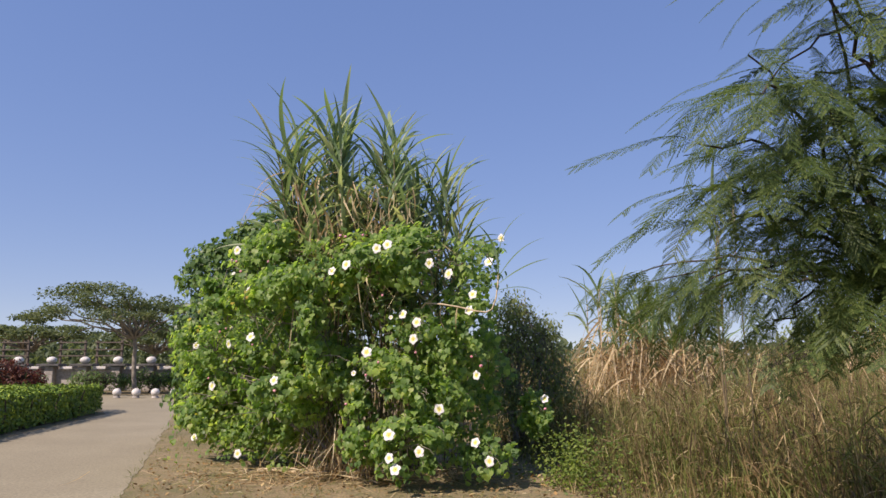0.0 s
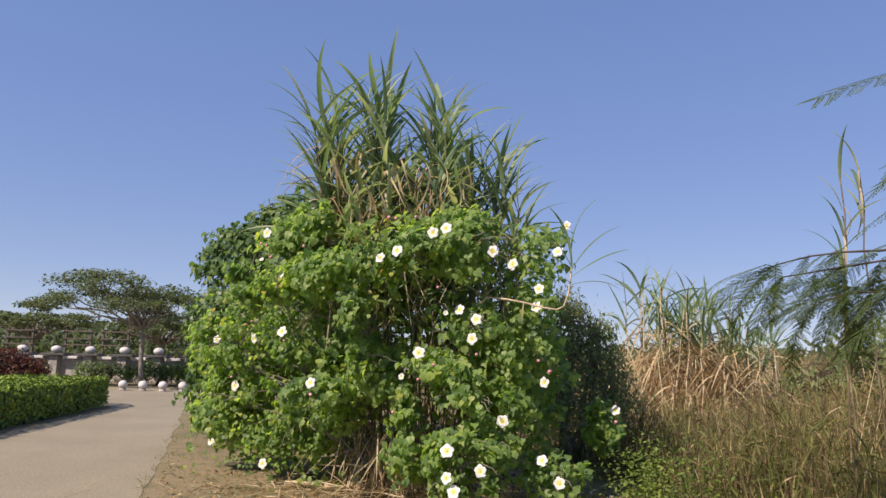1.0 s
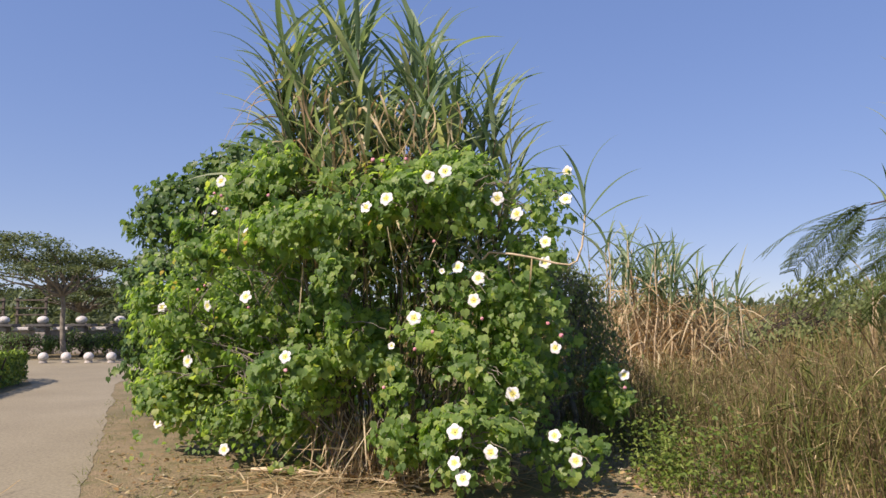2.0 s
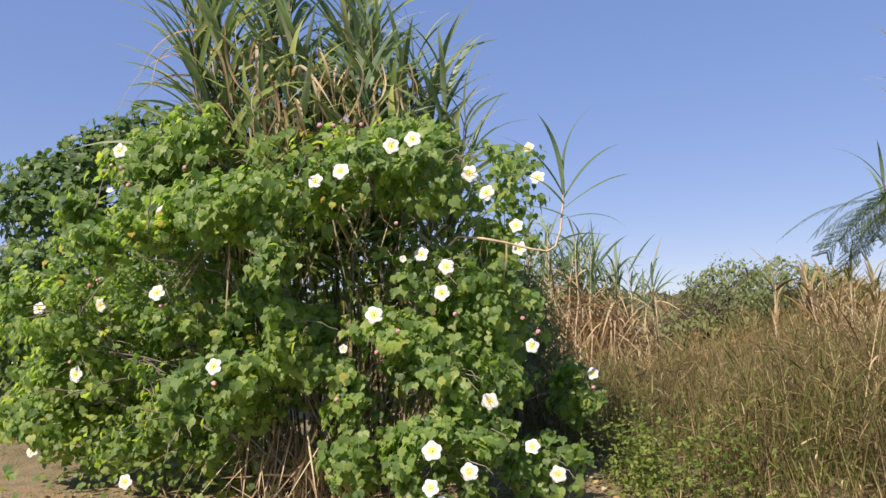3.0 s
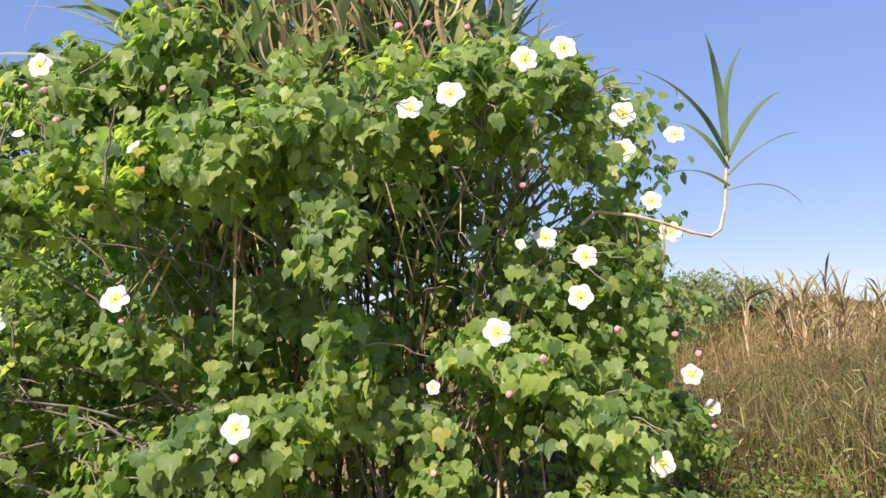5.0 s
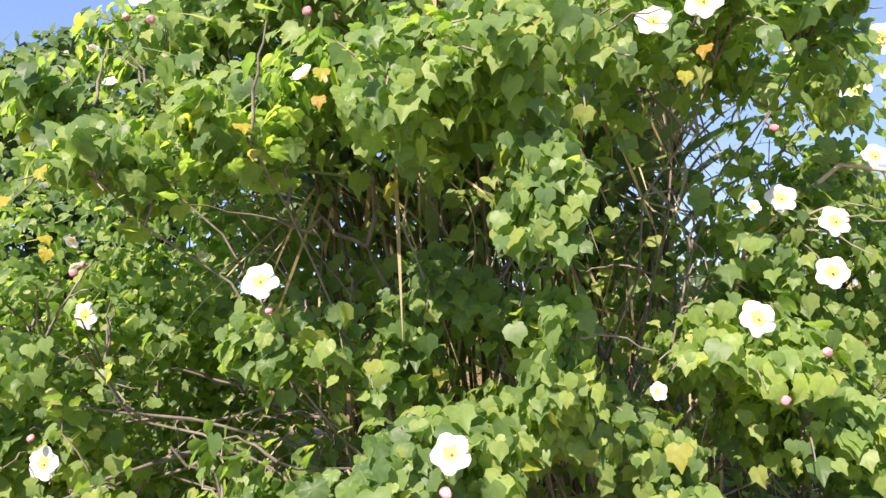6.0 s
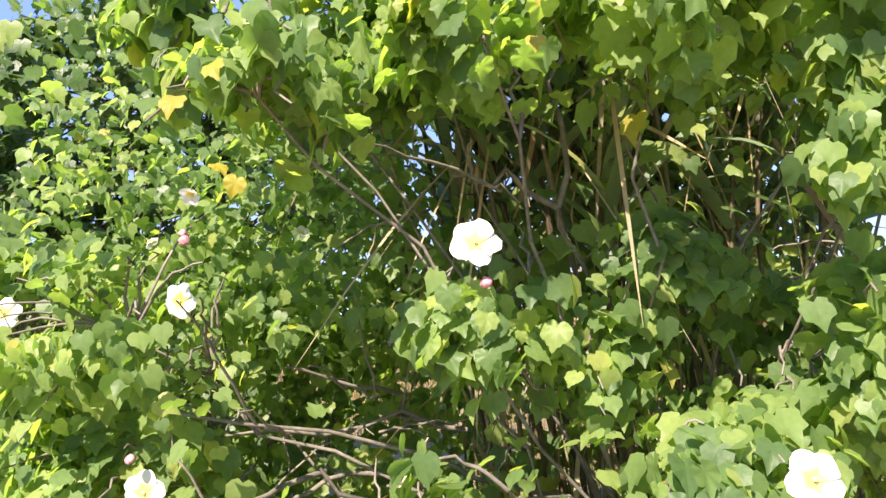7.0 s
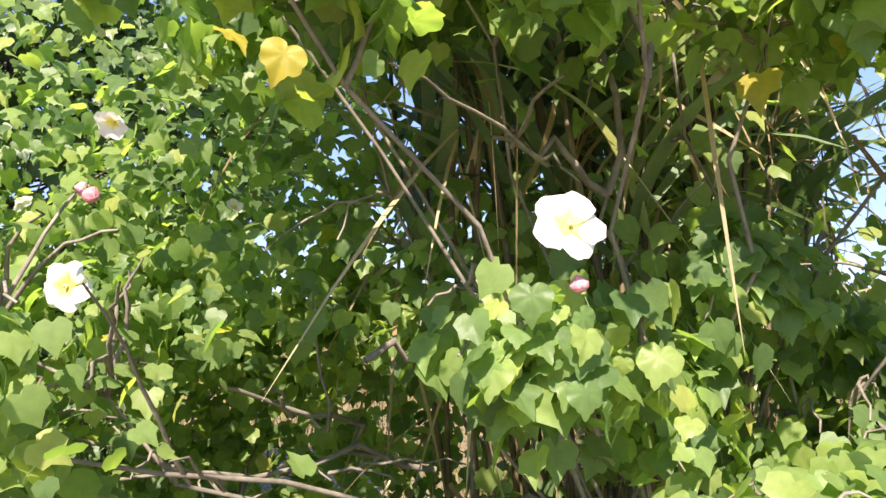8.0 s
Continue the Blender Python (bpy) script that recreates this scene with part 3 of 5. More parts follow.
def build_hibiscus():
    rng = np.random.default_rng(11)
    bush = thing("flowering_shrub", (-1.0, 7.6, 0), "large sprawling hibiscus shrub with white flowers and pink buds", "shrub")
    base = np.array([-1.0, 7.6, 0.0])
    # leaves
    sets = [clump_leaves(UPPER + LEFT + RIGHT, rng, 190, 9, (0.036, 0.074), spread=0.08, gaps=-0.05), clump_leaves(SPARSE, rng, 30, 7, (0.042, 0.075))]
    places = np.concatenate([s[0] for s in sets])
    turns = np.concatenate([s[1] for s in sets])
    sizes = np.concatenate([s[2] for s in sets])
    shoots = np.concatenate([s[3] for s in sets])
    hollow = (((places - [-0.85, 7.2, 1.53]) / [0.42, 0.5, 0.2]) ** 2).sum(-1) < 1
    hollow |= ((((places - [-1.25, 7.45, 1.85]) / [0.62, 0.35, 0.34]) ** 2).sum(-1) < 1) & (rng.random(len(places)) < 0.6)
    hanging = (((places - [-1.28, 6.8, 1.5]) / [0.22, 0.26, 0.45]) ** 2).sum(-1) < 1
    shaded = (((places - [-2.15, 7.72, 1.28]) / [0.42, 0.38, 0.32]) ** 2).sum(-1) < 1
    shaded |= (((places - [-2.0, 7.95, 1.03]) / [0.36, 0.5, 0.24]) ** 2).sum(-1) < 1
    keep = (~hollow | hanging) & ~(shaded & (places[:, 1] > 7.4))
    places, turns, sizes = places[keep], turns[keep], sizes[keep]
    n = 7600
    deep = np.stack([rng.uniform(-2.9, 0.6, n), rng.uniform(7.35, 8.7, n), rng.uniform(0.08, 2.3, n)], -1)
    deep = np.concatenate([deep, np.stack([rng.uniform(-2.9, -1.7, 3600), rng.uniform(7.75, 8.8, 3600), rng.uniform(0.3, 2.2, 3600)], -1)])
    deep = np.concatenate([deep, np.stack([rng.uniform(-2.7, -1.2, 2600), rng.uniform(8.35, 8.95, 2600), rng.uniform(0.1, 1.5, 2600)], -1)])
    gap = np.array([noise.noise(p * 1.9) + 0.3 * (p[1] > 8.3) for p in deep])
    deep = deep[(gap > -0.02) & ~((((deep - [-2.0, 7.8, 1.03]) / [0.4, 0.55, 0.26]) ** 2).sum(-1) < 1) & ~((deep[:, 0] > -1.9) & (deep[:, 2] > 1.45) & (rng.random(len(deep)) < 0.35))]
    turn = turned(rng.normal(0, 0.6, deep.shape) + [-0.2, -0.5, 0.5], rng.normal(0, 0.5, deep.shape) + [0, 0, -1.0])
    places, turns, sizes = np.concatenate([places, deep]), np.concatenate([turns, turn]), np.concatenate([sizes, rng.uniform(0.045, 0.085, len(deep)) * np.where(deep[:, 0] < -1.8, 0.62, 0.85)])
    # the flowers stand outside the leaves
    free = np.ones(len(places), bool)
    for group, reach, wide in ((FLOWERS_TOP + FLOWERS_LOW, 0.6, 0.085), (BUDS, 0.4, 0.04)):
        for spot in group:
            gap = places - np.array(spot)
            for outward in unit([(-0.6, -0.8, 0.0), (-0.25, -1.0, 0.05), (0.15, -1.0, 0.05), (*SUN_WAY, lift)]):
                along = np.clip(gap @ outward, 0.0, reach)[:, None]
                free &= ((gap - along * outward) ** 2).sum(-1) > (wide * 0.9 + 0.4 * sizes * (along[:, 0] > 0.03)) ** 2
    places, turns, sizes = places[free], turns[free], sizes[free]
    order = np.argsort((((places - [-2.05, 6.85, 1.45]) * [1, 1.2, 0.8]) ** 2).sum(-1))
    close, rest = order[:290], order[290:]
    v, f, u = merge([scatter(LEAF_KINDS[k], turns[rest[k::4]], places[rest[k::4]] - base, sizes[rest[k::4]]) for k in range(4)])
    put("foliage", mesh_from("foliage", v, f, u), leaf_green, bush, "mass of broad lobed green leaves", "stuff")
    kinds = []
    for cup, sag, tall, lobe in ((0.10, 0.16, 1.0, 0.4), (0.2, 0.1, 1.1, 0.8), (0.04, 0.24, 0.94, 0.1), (0.15, 0.2, 1.05, 0.6)):
        v, f, u = lobed_leaf(3, cup, sag, tall, lobe)
        kinds.append(mesh_from("leaf", v, f, u, smooth=True))
    for n, k in enumerate(close):
        ob = put("leaf", kinds[n % 4], leaf_green, bush)
        m = Matrix([[*row, 0] for row in (turns[k] * sizes[k])] + [[0, 0, 0, 1]])
        m.translation = Vector(places[k] - base)
        ob.matrix_basis = m
    yellow = mesh_from("yellow_leaf", *lobed_leaf(3, 0.12, 0.2, 1.0, 0.3), smooth=True)
    for n in range(12):
        spot = np.array([(-2.03, 6.74, 1.76), (-2.42, 7.04, 1.68), (-2.44, 6.96, 1.62), (-1.0, 6.5, 1.98), (-2.48, 8.02, 1.23), (-1.93, 6.72, 1.8)][n % 6]) + rng.normal(0, 0.05, 3)
        t = turned(np.array([[-0.4, -0.7, 0.5]]) + rng.normal(0, 0.3, (1, 3)), np.array([[0, -0.2, -1.0]]) + rng.normal(0, 0.3, (1, 3)))[0] * rng.uniform(0.026, 0.04)
        ob = put("yellow_leaf", yellow, leaf_yellow, bush, "yellowing leaf")
        m = Matrix([[*row, 0] for row in t] + [[0, 0, 0, 1]])
        m.translation = Vector(spot - base)
        ob.matrix_basis = m
    # wood: stems from the root to each clump, then twigs out to the shoots
    roots = []
    for n, c in enumerate(UPPER + LEFT + RIGHT + SPARSE[4:7]):
        foot = np.array([-1.0 + rng.normal(0, 0.22), 7.55 + rng.normal(0, 0.16), -0.02])
        end = np.array(c[:3])
        mid = foot + (end - foot) * 0.4 + np.array([0, 0.05, 0.12])
        pts = np.concatenate([bend(foot, mid, 0.05, rng, 6), bend(mid, end, 0.08, rng, 6)[1:]])
        thick = rng.uniform(0.006, 0.01)
        v, f, u = tube(pts - base, np.linspace(thick, 0.003, len(pts)), 6)
        put("stem", mesh_from("stem", v, f, u, smooth=True), bark_pale, bush)
        roots.append(pts)
    joints = np.concatenate(roots)
    pieces = []
    for s in shoots[rng.permutation(len(shoots))[:760]]:
        a = joints[((joints - s[:3]) ** 2).sum(-1).argmin()]
        if np.linalg.norm(a - s[:3]) < 0.5:
            pieces.append(tube(bend(a, s[:3], 0.05, rng, 8, 0.007) - base, np.linspace(0.0055, 0.002, 8), 5))
    # bare pale twigs low in the bush
    for a, b in [((-1.35, 7.75, 0.75), (-2.5, 7.7, 1.12)), ((-1.6, 8.0, 0.95), (-2.35, 8.1, 1.0)), ((-1.7, 8.05, 0.98), (-2.2, 7.9, 1.2)), ((-1.9, 8.0, 0.85), (-2.5, 8.0, 0.7)),
                 ((-1.35, 7.5, 1.1), (-1.6, 7.4, 1.58)), ((-1.6, 7.4, 1.58), (-1.9, 7.4, 1.65)), ((-1.6, 7.4, 1.58), (-1.5, 7.5, 2.3)), ((-2.0, 7.7, 0.55), (-2.5, 7.75, 0.85)),
                 ((-2.1, 7.9, 0.9), (-2.6, 7.6, 0.8)), ((-1.5, 7.4, 0.5), (-2.1, 7.3, 0.75)), ((-1.2, 7.3, 0.3), (-1.75, 7.2, 0.7)), ((-1.95, 7.75, 1.25), (-1.5, 7.7, 1.15)), ((-1.8, 7.6, 0.5), (-2.2, 7.55, 0.98))]:
        v, f, u = tube(bend(a, b, 0.03, rng, 8, 0.018) - base, np.linspace(0.009, 0.004, 8), 6)
        put("bare_branch", mesh_from("bare_branch", v, f, u, smooth=True), bark_pale, bush, "bare grey branch")
        for k in range(3):
            p = np.asarray(a) + (np.asarray(b) - np.asarray(a)) * rng.uniform(0.3, 0.95)
            pieces.append(tube(bend(p, p + rng.normal(0, 0.16, 3) + [-0.06, -0.08, 0.02], 0.02, rng, 7, 0.006) - base, np.linspace(0.005, 0.0018, 7), 5))
    v, f, u = merge(pieces)
    put("brushwood", mesh_from("brushwood", v, f, u), bark_pale, bush, "fine grey-brown twigs", "stuff")
    # flowers
    petals = [petal_mesh(k) for k in range(3)]
    heart, cup = centre_mesh(), calyx_mesh()
    for n, spot in enumerate(FLOWERS_TOP + FLOWERS_LOW):
        small = spot in SMALL_FLOWERS
        face = np.array([-0.42, -0.85, 0.15]) + rng.normal(0, 0.14, 3) + (rng.normal(0, 0.5, 3) if small else 0)
        t = turned(face[None], rng.normal(0, 1, (1, 3)))[0] * (rng.uniform(0.05, 0.065) if small else rng.uniform(0.09, 0.105))
        m = Matrix([[*row, 0] for row in t] + [[0, 0, 0, 1]])
        m.translation = Vector(np.array(spot) + unit(face) * 0.02 - base)
        flower = put("flower", cup, calyx_green, bush, "white five-petalled flower with a pale yellow centre")
        flower.matrix_basis = m
        for k in range(5):
            p = put("petal", petals[(k + n) % 3], petal_white, flower)
            p.matrix_basis = pose(0, 0, 0, rng.uniform(-6, 6) + (30 if small else 0), rng.uniform(-6, 6), k * 72 + rng.uniform(-7, 7))
        put("flower_centre", heart, stamen_yellow, flower, "yellow stamen column")
    buds = [bud_mesh(k) for k in range(3)]
    for n, spot in enumerate(BUDS):
        way = np.array([-0.3, -0.7, 0.3]) + rng.normal(0, 0.4, 3)
        t = turned(way[None], rng.normal(0, 1, (1, 3)))[0] * rng.uniform(0.022, 0.032)
        m = Matrix([[*row, 0] for row in t] + [[0, 0, 0, 1]])
        m.translation = Vector(np.array(spot) - base)
        bud = put("bud", buds[n % 3], bud_pink, bush, "closed pink faded flower")
        bud.matrix_basis = m
        c = put("calyx", cup, calyx_green, bud)
        c.matrix_basis = pose(0, 0, -0.35) @ Matrix.Scale(2.2, 4)


build_hibiscus()


# ---------------------------------------------------------------- tall cane behind it
def blade_meshes(count, seed, droop, wide=0.034):
    """Single long cane leaves, 1 long, folded along the midrib and arching over."""
    rng = np.random.default_rng(seed)
    made = []
    for _ in range(count):
        steps, fall, side_fall = 10, rng.uniform(*droop), rng.uniform(-0.12, 0.12)
        v, u = [], []
        for i in range(steps + 1):
            s = i / steps
            w = wide * (0.55 + 1.5 * min(s, 0.3)) * (1 - s ** 2.4) + 0.0008
            y, z = s * (1 - 0.28 * fall * s * s), 0.12 * s - fall * s ** 2.4
            x = side_fall * s * s
            tw = 0.5 * s * (1 if side_fall > 0 else -1)
            for a in (-1, 0, 1):
                v.append((x + a * w * math.cos(tw), y, z + a * w * math.sin(tw) + (0.35 * w if a else 0)))
                u.append((a * 0.5 + 0.5, s))
        f = [(i * 3 + j, i * 3 + j + 1, i * 3 + j + 4, i * 3 + j + 3) for i in range(steps) for j in (0, 1)]
        made.append(mesh_from("blade", v, f, u, smooth=True))
    return made


GREEN_BLADES = blade_meshes(8, 21, (0.1, 0.5))
DRY_BLADES = blade_meshes(4, 22, (0.7, 1.1), 0.022)


def cane(parent, foot, top, rng, leaves, dry, reach):
    """One cane: jointed stem with a fan of green blades at its head and dead ones hanging below. Places relative to the parent."""
    foot, top = np.asarray(foot, float), np.asarray(top, float)
    pts = bend(foot, top, 0.02, rng, 12, 0.012)
    r = np.interp(np.arange(12), [0, 7, 11], [0.0085, 0.0075, 0.005]) * (1 + 0.18 * (np.arange(12) % 2))
    v, f, u = tube(pts - foot, r, 6)
    stem = put("cane", mesh_from("cane", v, f, u, smooth=True), cane_stem, parent)
    stem.location = foot
    spin = 90 + rng.normal(0, 40)
    for n in range(leaves):
        s = n / max(leaves - 1, 1)
        at = pts[0] + (pts[-1] - pts[0]) * (0.55 + 0.45 * s) - foot
        b = put("blade", GREEN_BLADES[rng.integers(8)], cane_green, stem)
        b.matrix_basis = pose(*at, 42 + 38 * s + rng.uniform(-20, 10), rng.uniform(-25, 25), spin + n * 180 + rng.uniform(-30, 30)) @ Matrix.Scale(reach * rng.uniform(0.75, 1.15), 4)
    for n in range(dry):
        at = pts[0] + (pts[-1] - pts[0]) * rng.uniform(0.7, 0.95) - foot
        b = put("dry_blade", DRY_BLADES[rng.integers(4)], cane_dry, stem, "withered tan blade")
        b.matrix_basis = pose(*at, rng.uniform(-70, 15), rng.uniform(-30, 30), rng.uniform(0, 360)) @ Matrix.Scale(reach * rng.uniform(0.45, 0.95), 4)
    return stem


# heads of the clump, from its base: x, y, height, how many canes
HEADS = [
    (-1.04, -0.1, 3.7, 7), (-0.55, 0.0, 3.92, 7), (0.18, 0.0, 3.85, 8), (0.72, 0.05, 3.32, 5), (0.97, -0.05, 2.75, 3), (-0.82, 0.1, 3.25, 4),
    (-0.95, 0.1, 3.0, 4), (-0.2, 0.2, 3.2, 6), (0.42, 0.15, 3.0, 5), (-0.6, -0.2, 2.95, 3), (0.1, -0.15, 3.0, 4),
]


def build_cane_clump():
    rng = np.random.default_rng(31)
    base = np.array([-0.75, 7.85, 0.0])
    clump = thing("cane_clump", base, "tall green cane grass with withered tan leaves", "cane grass")
    for x, y, high, count in HEADS:
        for n in range(count):
            top = np.array([x + rng.normal(0, 0.07), y + rng.normal(0, 0.12), high * rng.uniform(0.86, 1.01)])
            foot = np.array([x * 0.55 + rng.normal(0, 0.1), y + rng.normal(0, 0.16), -0.02])
            cane(clump, foot, top, rng, 20, 4, rng.uniform(0.64, 0.92))
    for spot, count in (((-0.52, -0.5, 2.72), 18), ((-0.2, -0.45, 3.05), 12), ((0.28, -0.42, 3.05), 9), ((-0.7, -0.35, 3.3), 9), ((0.05, -0.45, 2.75), 9)):
        for n in range(count):
            dead = put("dry_blade", DRY_BLADES[rng.integers(4)], cane_dry, clump, "withered tan blade")
            dead.matrix_basis = pose(*(np.array(spot) + rng.normal(0, 0.09, 3)), rng.uniform(-85, -35), rng.uniform(-20, 20), rng.uniform(0, 360)) @ Matrix.Scale(rng.uniform(0.3, 0.6), 4)
    # thin dead stems that stand inside
    pieces = []
    for n in range(28):
        foot = np.array([rng.uniform(-0.9, 0.95), rng.uniform(-0.25, 0.5), -0.02])
        top = foot + [rng.normal(0, 0.16), rng.normal(0, 0.12), rng.uniform(1.5, 2.4)]
        pieces.append(tube(bend(foot, top, 0.0, rng, 6, 0.02), np.linspace(0.006, 0.003, 6), 4))
    v, f, u = merge(pieces)
    put("dead_undergrowth", mesh_from("dead_undergrowth", v, f, u), cane_stem, clump, "thin dead reddish-brown stems", "stuff")
    n = 420
    foot = np.stack([rng.uniform(-1.0, 1.0, n), rng.normal(0, 0.3, n), rng.uniform(0.5, 2.5, n)], -1)
    hung = ribbons(foot, rng.normal(0, 0.5, (n, 3)) + [0, 0, -0.8], rng.uniform(0.3, 0.7, n), rng.uniform(0.008, 0.022, n), rng.uniform(0, 0.4, n), rng)
    n = 260
    foot = np.stack([rng.normal(-0.22, 0.22, n), rng.normal(-0.5, 0.12, n), rng.uniform(0.12, 0.6, n)], -1)
    heap = ribbons(foot, rng.normal(0, 0.45, (n, 3)) + [-0.1, -0.25, -0.9], foot[:, 2] * rng.uniform(0.8, 1.0, n), rng.uniform(0.008, 0.02, n), rng.uniform(0, 0.1, n), rng)
    v, f, u = merge([hung, heap])
    v[:, 2] = np.maximum(v[:, 2], 0.006)
    put("dead_foliage", mesh_from("dead_foliage", v, f, u), cane_dry, clump, "hanging dead leaves", "stuff")


build_cane_clump()


def build_bent_cane():
    rng = np.random.default_rng(37)
    base = np.array([-0.25, 7.0, 1.7])
    shoot = thing("bent_cane", base, "bent cane with a fan of green blades beside the shrub", "cane grass")
    path = np.array([(-0.45, 7.3, 0.0), (-0.42, 7.2, 0.9), (-0.36, 7.0, 1.55), (-0.16, 6.78, 1.775), (0.0, 6.75, 1.76), (0.15, 6.75, 1.735), (0.32, 6.75, 1.695), (0.43, 6.75, 1.68), (0.49, 6.75, 1.71), (0.53, 6.75, 1.82), (0.55, 6.75, 1.97), (0.555, 6.74, 2.06)])
    v, f, u = tube(path - base, np.linspace(0.009, 0.007, len(path)), 7)
    put("cane", mesh_from("cane", v, f, u, smooth=True), stalk_pale, shoot)
    for n, (s, tilt, turn, size) in enumerate([(0.0, 84, 100, 0.6), (0.02, 78, -70, 0.5), (0.04, 58, -95, 0.55), (0.06, 50, 88, 0.55), (0.1, 40, -80, 0.45), (0.14, 30, 95, 0.5), (0.2, 15, -85, 0.42), (0.22, 8, 80, 0.4)]):
        b = put("blade", GREEN_BLADES[n % 6], cane_green, shoot)
        b.matrix_basis = pose(*(np.array([0.555, 6.74, 2.07 - s * 0.8]) - base), tilt, 0, turn + 180) @ Matrix.Scale(size * 1.2, 4)
    for n in range(5):
        b = put("dry_blade", DRY_BLADES[n % 4], cane_dry, shoot, "withered tan blade")
        b.matrix_basis = pose(*(path[3 + n % 3] - base), rng.uniform(-80, -30), 0, rng.uniform(0, 360)) @ Matrix.Scale(0.3, 4)


build_bent_cane()


# ---------------------------------------------------------------- shrubs behind
def leafy_shrub(name, place, label, clumps, leaf_shape, mat, seed, per_area, per_shoot, size, stems=8, wood=bark_dark, category="shrub", spread=0.11):
    rng = np.random.default_rng(seed)
    base = np.array(place, float)
    shrub = thing(name, base, label, category)
    p, t, s, shoots = clump_leaves(clumps, rng, per_area, per_shoot, size, spread=spread)
    v, f, u = scatter(leaf_shape, t, p - base, s)
    put("foliage", mesh_from("foliage", v, f, u), mat, shrub, "", "stuff")
    for n in range(stems):
        c = clumps[n % len(clumps)]
        pts = bend(base + [rng.normal(0, 0.12), rng.normal(0, 0.12), -0.03], c[:3], 0.1, rng, 8, 0.04)
        v, f, u = tube(pts - base, np.linspace(0.035, 0.01, 8), 6)
        put("stem", mesh_from("stem", v, f, u, smooth=True), wood, shrub)
    pieces = [tube(bend(np.array(clumps[rng.integers(len(clumps))][:3]), q[:3], 0.03, rng, 4, 0.03) - base, np.linspace(0.008, 0.003, 4), 4) for q in shoots[rng.permutation(len(shoots))[:160]]]
    v, f, u = merge(pieces)
    put("brushwood", mesh_from("brushwood", v, f, u), wood, shrub, "", "stuff")
    return shrub


leafy_shrub("rear_shrub", (-2.7, 11.0, 0), "dense rounded dark green shrub behind the flowering one",
            [(-2.5, 11.0, 2.85, 1.0, 0.8, 0.8), (-3.4, 10.9, 2.45, 0.75, 0.8, 0.75), (-3.2, 10.6, 1.5, 0.95, 0.8, 0.8), (-2.0, 10.8, 2.2, 1.0, 0.8, 0.9), (-3.6, 10.9, 0.9, 0.6, 0.6, 0.8), (-1.4, 11.0, 2.7, 0.9, 0.7, 0.7), (-2.6, 10.4, 0.7, 0.9, 0.6, 0.7)],
            LEAF_COARSE, leaf_dark, 41, 60, 8, (0.055, 0.1))
leafy_shrub("wispy_shrub", (1.1, 9.4, 0), "grey-green wispy shrub with thin bare twigs",
            [(0.9, 9.4, 1.4, 0.42, 0.4, 0.6), (1.3, 9.5, 1.15, 0.38, 0.4, 0.6), (1.55, 9.6, 0.8, 0.35, 0.4, 0.55), (0.85, 9.3, 0.7, 0.5, 0.4, 0.5), (1.0, 9.5, 1.88, 0.24, 0.25, 0.25), (1.4, 9.6, 1.58, 0.22, 0.22, 0.25)],
            LEAF_SMALL, leaf_grey, 43, 120, 13, (0.03, 0.062), stems=8, wood=bark_pale, spread=0.2)


# ---------------------------------------------------------------- feathery tree beside the grass
def frond_mesh(seed, pairs=15, length=1.0):
    """A twice-feathered leaf, about 1 long: midrib, side ribs, and rows of tiny leaflets."""
    rng = np.random.default_rng(seed)
    v, f = [], []

    def quad(a, b, c, d):
        k = len(v)
        v.extend([a, b, c, d])
        f.append((k, k + 1, k + 2, k + 3))

    def drop(x, y):
        return -0.58 * y * y - 0.9 * x * x + 0.03 * math.sin(7 * y + seed)

    for i in range(12):
        a, b = i / 12, (i + 1) / 12
        quad((-0.006, a, drop(0, a)), (0.006, a, drop(0, a)), (0.005, b, drop(0, b)), (-0.005, b, drop(0, b)))
    for k in range(pairs):
        y0 = 0.16 + 0.84 * k / (pairs - 1)
        reach = 0.2 * math.sin(0.5 + 2.35 * (1 - k / pairs) ** 0.8) * rng.uniform(0.85, 1.1)
        for side in (-1, 1):
            tilt = 0.8 - 0.2 * k / pairs + rng.normal(0, 0.08)
            dx, dy = math.cos(tilt) * side, math.sin(tilt)
            for m in range(9):
                s = (m + 0.5) / 9 * reach
                x, y = dx * s, y0 + dy * s
                for flank in (-1, 1):
                    wx, wy = -dy * flank * side, dx * flank * side
                    l, w = 0.024 * (1 - 0.4 * (m / 9)) * rng.uniform(0.75, 1.2), 0.0105
                    p = [(x - dx * w, y - dy * w), (x + wx * l * 0.6 - dx * w * 0.4, y + wy * l * 0.6), (x + wx * l + dx * w, y + wy * l + dy * w), (x + wx * l * 0.3 + dx * w, y + wy * l * 0.3 + dy * w)]
                    quad(*[(q[0], q[1], drop(*q) - 0.25 * abs((q[0] - x) * wx + (q[1] - y) * wy)) for q in p])
    v = np.array(v) * length
    return mesh_from("frond", v, f, v[:, :2])


